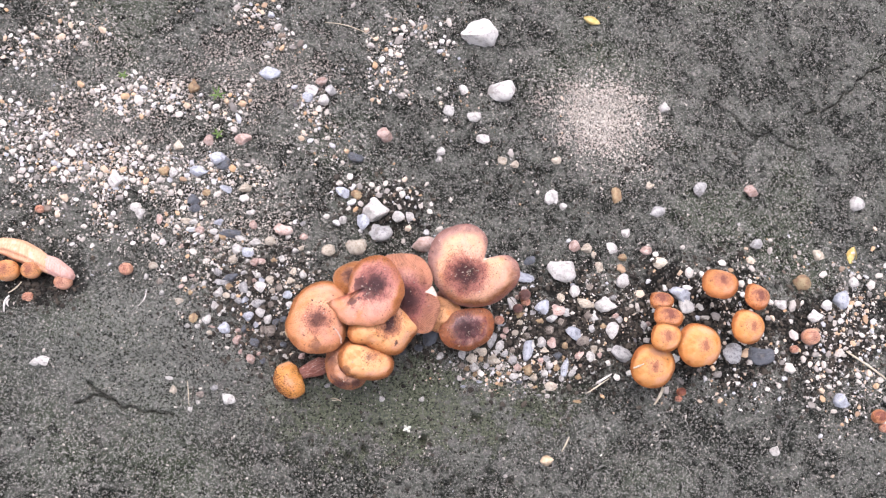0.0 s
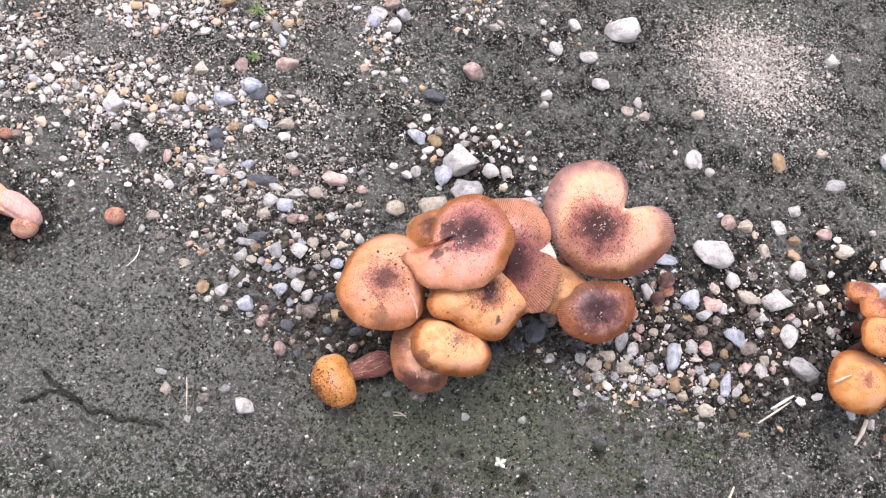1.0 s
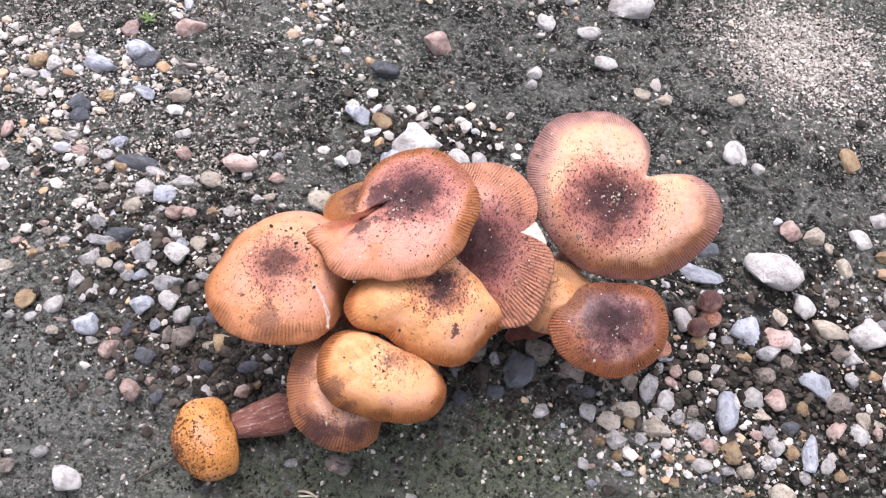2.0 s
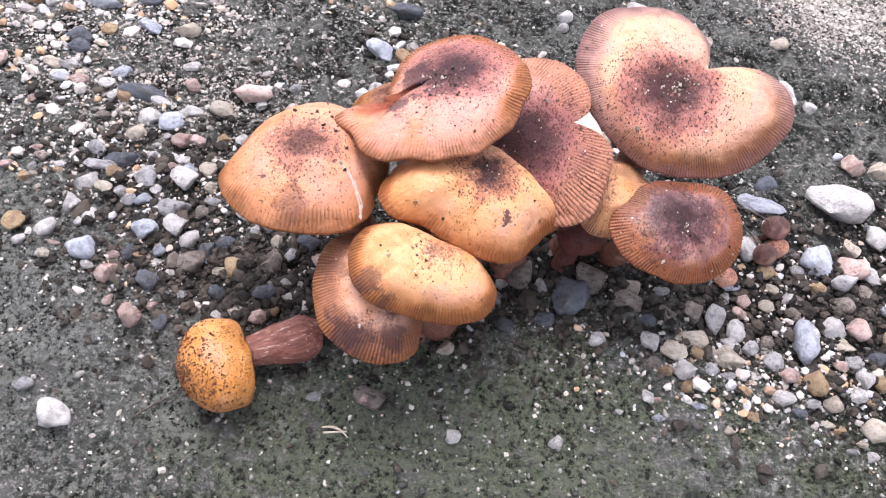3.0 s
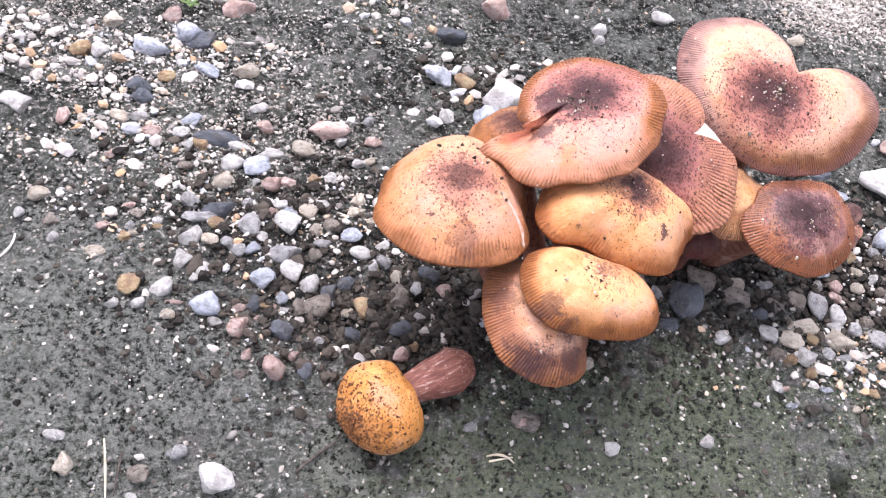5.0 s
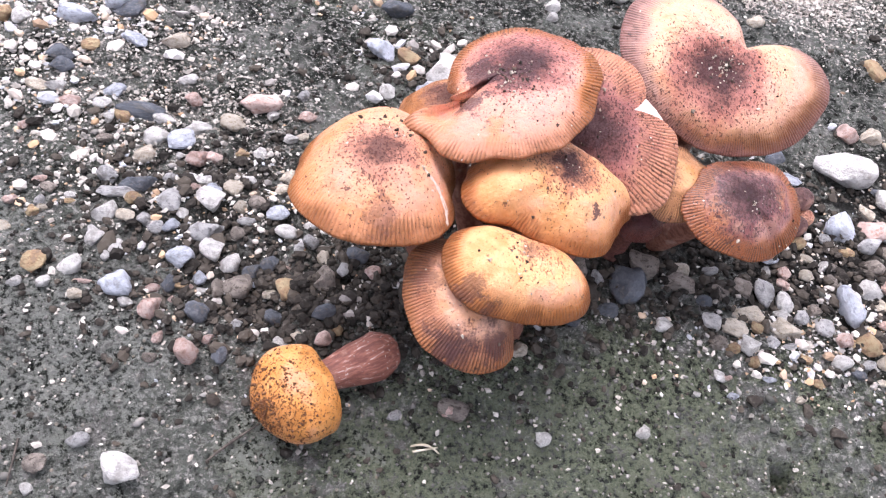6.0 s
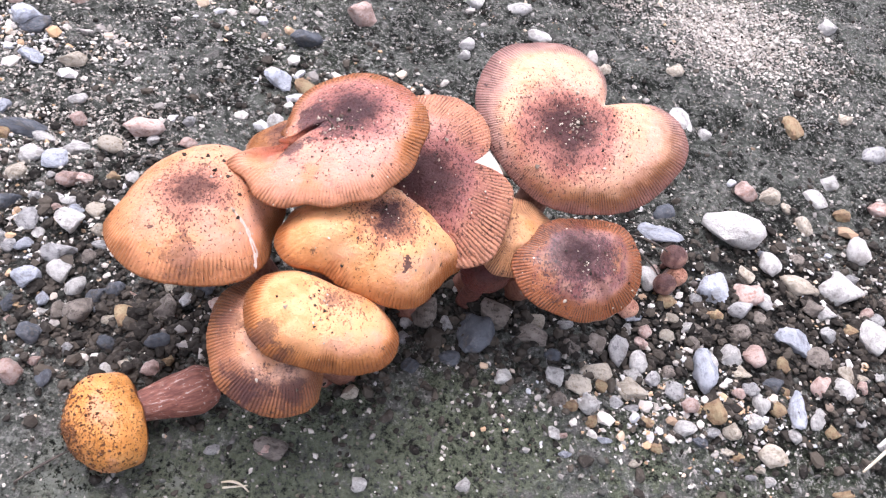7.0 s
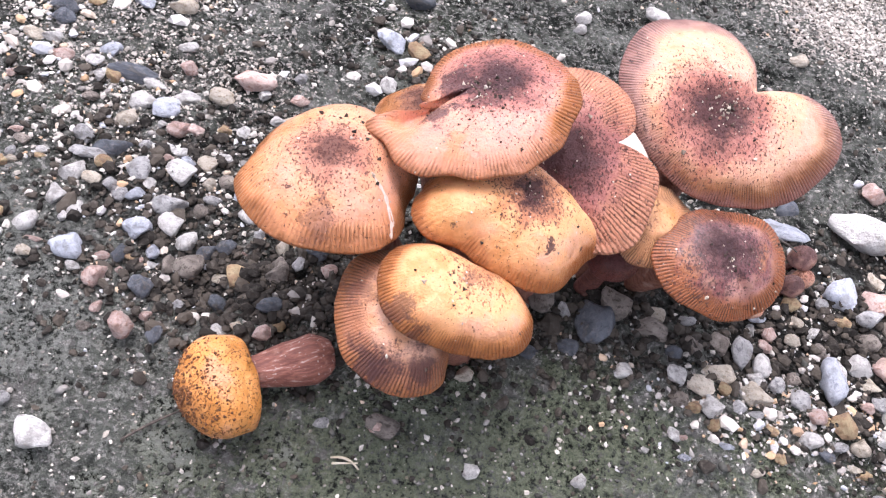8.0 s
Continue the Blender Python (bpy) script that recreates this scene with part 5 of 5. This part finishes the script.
WHITE_ADDED = [(0.1785, 0.1648, 8.7, 6.7), (0.2009, 0.1621, 7.4, 6.1), (0.14, 0.1129, 8.4, 5.3), (0.2004, 0.1209, 4.7, 3.9), (0.0906, 0.1032, 2.5, 1.8), (0.0723, 0.0927, 4.3, 4.8), (0.2062, 0.1131, 3.9, 2.8), (-0.0909, 0.2054, 5.9, 4.8), (-0.036, 0.2071, 4.2, 6.5), (-0.0642, 0.1858, 3.2, 2.9), (-0.0598, 0.1765, 5.7, 5), (-0.0502, 0.1475, 7.2, 7.4), (-0.1015, 0.1342, 4.4, 3.7), (-0.0943, 0.1344, 5, 3.7), (-0.0774, 0.1472, 4.1, 6.2), (-0.0791, 0.1439, 3.4, 3), (-0.1351, 0.1677, 3.4, 5.5), (-0.0722, 0.1294, 4.5, 3.1), (-0.0523, 0.1344, 3.5, 2.2), (-0.106, 0.211, 6.6, 4.9), (-0.0656, 0.2233, 7.7, 4.3), (0.0032, 0.2234, 6, 7), (-0.0298, 0.1965, 5.5, 3.9), (-0.0478, 0.1082, 2.4, 1.5)]
DARK_ADDED = [(0.145, 0.1095, 6, 3.5), (-0.0389, 0.142, 5.9, 6.6), (-0.061, 0.1353, 4, 6.6), (-0.0081, 0.1465, 7.4, 6.2), (-0.0174, 0.127, 7.4, 5.6)]
for tone, rows, words in (
        ("white", WHITE + WHITE_MORE + WHITE_MORE_MORE + WHITE_ADDED, "chalky white angular pebble"), ("cream", CREAM + CREAM_MORE + CREAM_ADDED, "cream sandy pebble"),
        ("blue-grey", BLUE_GREY + BLUE_GREY_ADDED, "pale blue-grey broken pebble"), ("grey", GREY + GREY_ADDED, "light grey rough pebble"), ("pink", PINK + PINK_ADDED, "pinkish worn pebble"),
        ("dark", DARK + DARK_ADDED, "dark slate-grey broken pebble"), ("brown", BROWN + BROWN_ADDED, "grey-brown earthy pebble"), ("ochre", OCHRE + OCHRE_ADDED, "ochre-orange rough pebble")):
    for x, y, long, wide in rows:
        size = "large" if long * wide > 190 else "small" if long * wide < 45 else "medium"
        pebble(x, y, long, wide, tone, size + " " + words + " on dark soil")

# ---- gravel by patches: middle x, y, spread in x and y, how many, size in mm ----
PATCHES = (
    (-0.054, 0.170, 0.027, 0.025, 260, 3.3), (0.176, 0.152, 0.034, 0.022, 330, 3.4), (0.140, 0.120, 0.024, 0.007, 120, 3.4),
    (0.400, 0.160, 0.050, 0.030, 900, 3.9), (0.027, 0.236, 0.020, 0.012, 80, 4.8), (0.290, 0.165, 0.050, 0.028, 260, 5.2),
    (-0.085, 0.215, 0.032, 0.020, 280, 3.8), (-0.176, 0.223, 0.022, 0.014, 190, 3.5), (-0.157, 0.262, 0.045, 0.026, 330, 3.9),
    (-0.222, 0.292, 0.045, 0.035, 430, 3.6), (-0.080, 0.332, 0.050, 0.028, 520, 4.0), (-0.120, 0.292, 0.040, 0.024, 400, 3.9),
    (0.035, 0.356, 0.018, 0.012, 70, 3.4), (-0.010, 0.332, 0.018, 0.012, 80, 3.8), (0.056, 0.335, 0.014, 0.010, 50, 3.6),
    (0.070, 0.150, 0.050, 0.022, 130, 3.2), (0.120, 0.270, 0.060, 0.050, 90, 3.4), (-0.010, 0.135, 0.030, 0.012, 60, 2.8),
    (-0.162, 0.333, 0.024, 0.016, 170, 3.6), (-0.075, 0.372, 0.018, 0.022, 230, 3.6), (-0.240, 0.340, 0.030, 0.026, 180, 3.4), (-0.205, 0.255, 0.026, 0.018, 160, 3.6),
    (-0.174, 0.216, 0.020, 0.016, 110, 3.4), (0.052, 0.383, 0.016, 0.012, 80, 3.4), (-0.027, 0.333, 0.022, 0.016, 160, 3.5))
SINGLE = 150


def clear(x, y, r, others, room=0.85):
    if not len(others):
        return True
    o = np.array(others)
    return bool(np.all(np.hypot(o[:, 0] - x, o[:, 1] - y) > (o[:, 2] + r) * room))


def grains(name, rows, material, verts, faces, label, category, cuts=4, sink=0.25, flat=True):
    """Many small grains (x, y, size in metres) joined into one mesh that lies on the ground."""
    forms = [broken(verts, cuts, 300 + k) for k in range(16)]
    rows = np.array(rows)
    zs = ground_height(rows[:, 0], rows[:, 1])
    n, allv, allf = len(verts), [], []
    for i, (x, y, s) in enumerate(rows):
        turn = np.array(Euler(rng.uniform(-0.5, 0.5, 2).tolist() + [rng.uniform(0, 6.28)]).to_matrix())
        f = np.array((rng.uniform(0.85, 1.35), rng.uniform(0.7, 1.0), rng.uniform(0.5, 0.8))) * s
        allv.append((forms[i % 16] * f) @ turn.T + (x, y, zs[i] + f[2] * (0.5 - sink)))
        allf.append(faces + i * n)
    return tagged(new(name, mesh_of(name, np.concatenate(allv), np.concatenate(allf), material, flat=flat)), label, category, kind="stuff")


medium, singles = [], 0
MIXED = ("white", "grey", "cream", "pink", "white", "blue-grey", "pink", "white", "brown", "cream", "white", "ochre")
for n, (cx, cy, sx, sy, count, size) in enumerate(PATCHES):
    for k in range(count):
        x, y = rng.normal(cx, sx), rng.normal(cy, sy)
        if size < 4.1 and value_noise(x, y, 0.028, 51) + 0.5 * value_noise(x, y, 0.011, 52) < rng.uniform(-0.30, 0.35):
            continue
        s = size * float(np.exp(np.clip(rng.normal(0, 0.32), -0.7, 0.55)))
        if not clear(x, y, s * 0.00045, placed) or not clear(x, y, s * 0.00045, medium, 0.6):
            continue
        if n in (0, 1, 15) and s > 3.4 and singles < SINGLE:
            pebble(x, y, s * rng.uniform(1.0, 1.35), s, MIXED[singles % 12], "small mixed-colour gravel pebble on dark soil", angle=rng.uniform(0, 180))
            singles += 1
        else:
            medium.append((x, y, s * 0.001))
grains("gravel", medium, GRAVEL, GRAIN_V, GRAIN_F, "mixed white, grey and tan gravel lying on dark soil", "gravel")

fine = []
for cx, cy, sx, sy, count, size in PATCHES:
    m = int(count * (5.0 if size < 3.5 else 3.0))
    fine += list(zip(rng.normal(cx, sx * 1.25, m), rng.normal(cy, sy * 1.25, m), 0.001 * size * 0.36 * np.exp(np.clip(rng.normal(0, 0.35, m), -0.9, 0.6))))
fine = [f for f in fine if value_noise(f[0], f[1], 0.028, 51) + 0.5 * value_noise(f[0], f[1], 0.011, 52) > rng.uniform(-0.4, 0.3)]
OCTA_V = np.array([(1, 0, 0), (-1, 0, 0), (0, 1, 0), (0, -1, 0), (0, 0, 1), (0, 0, -1), (0.6, 0.6, 0.5), (-0.6, -0.6, 0.5)], float)
OCTA_F = np.array([(0, 2, 6), (2, 4, 6), (4, 0, 6), (2, 1, 4), (1, 3, 7), (3, 4, 7), (4, 1, 7), (3, 0, 4), (2, 0, 5), (1, 2, 5), (3, 1, 5), (0, 3, 5)])
grains("fine_gravel", fine, GRAVEL, OCTA_V, OCTA_F, "fine pale grit between the pebbles", "gravel", cuts=2)


def wet(x, y):
    """How wet and bare the soil is under the gravel, from 0 to 1."""
    best = np.zeros(np.shape(x))
    for cx, cy, sx, sy in ((0.17, 0.155, 0.075, 0.035), (0.29, 0.166, 0.08, 0.038), (0.40, 0.16, 0.06, 0.03), (-0.05, 0.165, 0.045, 0.03),
                           (0.03, 0.237, 0.035, 0.02), (0.06, 0.150, 0.06, 0.02), (-0.205, 0.158, 0.03, 0.018)):
        best = np.maximum(best, np.exp(-((x - cx) / sx) ** 2 - ((y - cy) / sy) ** 2))
    return best


m = 60000
specks = list(zip(rng.uniform(-0.32, 0.56, m), rng.uniform(-0.03, 0.52, m), 0.001 * 0.62 * np.exp(np.clip(rng.normal(0, 0.6, m), -1.2, 1.35))))
specks = [g for g in specks if value_noise(g[0], g[1], 0.03, 61) + 0.6 * value_noise(g[0], g[1], 0.009, 62) > rng.uniform(-1.1, 0.6)]
specks = [g for g in specks if rng.uniform() > 0.75 * wet(g[0], g[1])]
grains("grit", specks, SAND, OCTA_V, OCTA_F, "scattered pale grit on dark soil", "grit", cuts=2)
m = 13000
clods = list(zip(rng.uniform(-0.30, 0.52, m), rng.uniform(-0.02, 0.48, m), 0.001 * 1.25 * np.exp(rng.normal(0, 0.45, m))))
m = 2400
clods += list(zip(rng.uniform(-0.12, 0.24, m), rng.uniform(0.04, 0.14, m), 0.001 * 1.0 * np.exp(rng.normal(0, 0.45, m))))
clods = [g for g in clods if rng.uniform() > 0.9 * wet(g[0], g[1])]
grains("loose_soil", clods, LOOSE, OCTA_V, OCTA_F, "loose dark grey soil grains", "soil", cuts=2, sink=0.4, flat=False)
m = 4200
sand = list(zip(rng.normal(0.203, 0.021, m), rng.normal(0.335, 0.019, m), 0.001 * 1.05 * np.exp(rng.normal(0, 0.4, m))))
m = 2200
sand += list(zip(rng.normal(0.224, 0.022, m), rng.normal(0.312, 0.026, m), 0.001 * 1.0 * np.exp(rng.normal(0, 0.4, m))))
m = 4200
sand += list(zip(rng.normal(-0.15, 0.075, m), rng.normal(0.295, 0.045, m), 0.001 * 0.95 * np.exp(rng.normal(0, 0.4, m))))
m = 2600
sand += list(zip(rng.normal(-0.075, 0.035, m), rng.normal(0.215, 0.038, m), 0.001 * 0.95 * np.exp(rng.normal(0, 0.45, m))))
grains("sand", sand, SAND, OCTA_V, OCTA_F, "pale pinkish sand spilled on dark soil", "sand", cuts=2)
crumbs = []
for cx, cy, sx, sy, count, size in ((-0.012, 0.130, 0.026, 0.011, 1500, 1.9), (0.060, 0.146, 0.045, 0.016, 1500, 2.0), (0.160, 0.135, 0.035, 0.018, 260, 2.2),
                                    (0.285, 0.162, 0.055, 0.025, 2600, 2.1), (0.180, 0.150, 0.040, 0.022, 1500, 2.0), (-0.050, 0.165, 0.030, 0.025, 1100, 1.8), (0.390, 0.155, 0.05, 0.022, 900, 1.8), (0.03, 0.236, 0.022, 0.012, 500, 1.8), (-0.207, 0.152, 0.014, 0.008, 220, 1.8), (0.06, 0.075, 0.09, 0.03, 500, 1.3), (0.1, 0.25, 0.15, 0.08, 900, 1.4)):
    crumbs += list(zip(rng.normal(cx, sx, count), rng.normal(cy, sy, count), 0.001 * size * np.exp(rng.normal(0, 0.4, count))))
grains("soil_crumbs", crumbs, CRUMB, GRAIN_V, GRAIN_F, "black crumbs of loose soil round the mushrooms", "soil", cuts=5)


# ---- straws, splinters, twigs and seedlings ----
def stalk(name, label, category, points, width, material):
    pts = [(x, y, ground_at(x, y) + up) for x, y, up in points]
    w = width * 0.001
    verts, faces = tube(pts, [w * 0.7, w, w * 0.5] if len(pts) == 3 else [w, w * 0.6], 7, 0.08, 14, int(width * 10))
    return tagged(new(name, mesh_of(name, verts, faces, material)), label, category)


stalk("straw", "thin pale dry straw on soil", "straw", ((-0.0246, 0.3877, 0.001), (-0.003, 0.385, 0.004), (0.0149, 0.3797, 0.001)), 0.45, STRAW)
stalk("splinter", "short pale wood splinter on soil", "splinter", ((0.0065, 0.0895, 0.0008), (0.0105, 0.0890, 0.001), (0.0140, 0.0872, 0.0008)), 0.45, STRAW)
stalk("splinter", "short pale wood splinter on soil", "splinter", ((0.0070, 0.0880, 0.0008), (0.0135, 0.0885, 0.001)), 0.35, STRAW)
stalk("twig", "thin dark twig on soil", "twig", ((-0.0977, 0.0954, 0.0006), (-0.0962, 0.087, 0.0012), (-0.0951, 0.0783, 0.0006)), 0.4, STRAW)
stalk("twig", "thin dark twig on soil", "twig", ((-0.0928, 0.0925, 0.0006), (-0.0936, 0.081, 0.0008)), 0.35, TWIG)
stalk("twig", "thin dark twig beside the lying mushroom", "twig", ((-0.0465, 0.0868, 0.0006), (-0.040, 0.0915, 0.0014), (-0.0335, 0.0955, 0.001)), 0.45, TWIG)
stalk("twig", "thin dark stalk across a pale slab", "twig", ((0.126, 0.1800, 0.009), (0.136, 0.1765, 0.011), (0.144, 0.1730, 0.008)), 0.40, TWIG)
stalk("twig", "thin dark stalk across a pale slab", "twig", ((0.127, 0.1760, 0.008), (0.134, 0.1700, 0.009), (0.139, 0.1660, 0.006)), 0.40, TWIG)
stalk("root", "thin pale root on soil", "root", ((-0.2198, 0.1570, 0.002), (-0.2235, 0.1521, 0.002), (-0.2278, 0.1487, 0.001)), 0.6, STRAW)
stalk("root", "short forked white root on soil", "root", ((-0.2263, 0.1463, 0.002), (-0.2283, 0.1416, 0.002), (-0.2282, 0.1351, 0.001)), 0.9, CHALK)
stalk("root", "short forked white root on soil", "root", ((-0.2261, 0.1441, 0.001), (-0.2265, 0.1411, 0.002), (-0.2257, 0.1390, 0.001)), 0.7, CHALK)
stalk("root", "thin dark root beside a bud", "root", ((-0.2199, 0.2102, 0.002), (-0.2204, 0.2022, 0.002), (-0.2287, 0.1921, 0.003)), 0.6, TWIG)
stalk("root", "thin white root on soil", "root", ((-0.1335, 0.1584, 0.001), (-0.1334, 0.1513, 0.0015), (-0.1374, 0.1456, 0.001)), 0.45, CHALK)
stalk("splinter", "pale torn leaf stalk below a young cap", "splinter", ((0.2553, 0.1124, 0.002), (0.2536, 0.1064, 0.002), (0.2493, 0.0991, 0.001)), 1.3, STRAW)
stalk("splinter", "pale splinter stuck to a young cap", "splinter", ((0.2220, 0.1216, 0.0300), (0.2252, 0.1231, 0.0330), (0.2283, 0.1247, 0.0350)), 0.7, STRAW)
stalk("straw", "short pale straw on soil", "straw", ((0.186, 0.072, 0.001), (0.1835, 0.066, 0.0015), (0.181, 0.061, 0.001)), 0.7, STRAW)
stalk("straw", "short pale straw on gravel", "straw", ((0.405, 0.150, 0.004), (0.422, 0.140, 0.005), (0.438, 0.130, 0.003)), 0.8, STRAW)
stalk("straw", "short pale straw on gravel", "straw", ((0.196, 0.104, 0.003), (0.204, 0.110, 0.004), (0.212, 0.116, 0.003)), 0.6, STRAW)

stalk("twig", "short pale grey twig on gravel", "twig", ((0.203, 0.112, 0.003), (0.208, 0.1155, 0.004), (0.214, 0.1195, 0.003)), 0.9, CHALK)

def blade(length, width, lift):
    s = np.linspace(0, 1, 6)
    half = width * np.sin(np.pi * np.clip(s * 0.9 + 0.08, 0, 1))
    verts = np.concatenate([np.stack([s * length, f * half, lift * s ** 2 + up], -1) for f, up in ((-1, 0.12), (0, 0), (1, 0.12), (0, -0.15))]) * 0.001
    f = grid_faces(4, 6, closed=False).tolist() + [[18 + j, 19 + j, 1 + j, j] for j in range(5)]
    return verts, f


def seedling(x, y, leaves, length, width, material, label, turn=0):
    thing = tagged(new("seedling"), label, "seedling")
    thing.location = (x, y, ground_at(x, y) + 0.001)
    verts, f = tube([(0, 0, -0.002), (0, 0, 0.001)], [0.0004, 0.0004], 6, 0, 4)
    part("stem", mesh_of("stem", verts, f, material), thing)
    verts, f = blade(length, width, 1.2)
    me = mesh_of("leaf", verts, f, material)
    for k in range(leaves):
        part("leaf", me, thing, place=pose(0, 0, 0.001, 0, -8, turn + 360 * k / leaves + (k % 2) * 14))


seedling(0.0634, 0.0710, 4, 3.6, 1.3, PALE_LEAF, "tiny bleached seedling with four leaves on soil", 30)
seedling(-0.1010, 0.3150, 6, 7.0, 0.8, LEAF, "small bright green sprout among gravel", 10)
seedling(-0.0970, 0.2830, 5, 5.0, 0.9, LEAF, "small yellow-green sprout among gravel", 40)
seedling(-0.173, 0.323, 5, 4.5, 0.7, LEAF, "tiny green sprout in pale grit", 70)


def dead_leaf(x, y, long, wide, turn, material, label):
    verts, f = blade(long, wide, 1.5)
    ob = new("dead_leaf", mesh_of("dead_leaf", verts, f, material))
    ob.matrix_world = pose(x, y, ground_at(x, y) + 0.0012, 6, 0, turn)
    return tagged(ob, label, "leaf")


dead_leaf(0.4163, 0.2230, 15, 5.0, 75, YELLOW_LEAF, "small yellow dead leaf on gravel")
dead_leaf(0.1910, 0.4200, 15, 4.0, -20, YELLOW_LEAF, "small yellow dead leaf on soil")
dead_leaf(0.1650, 0.0530, 10, 4.2, 10, TAN_LEAF, "pale tan dried leaf scrap on soil")
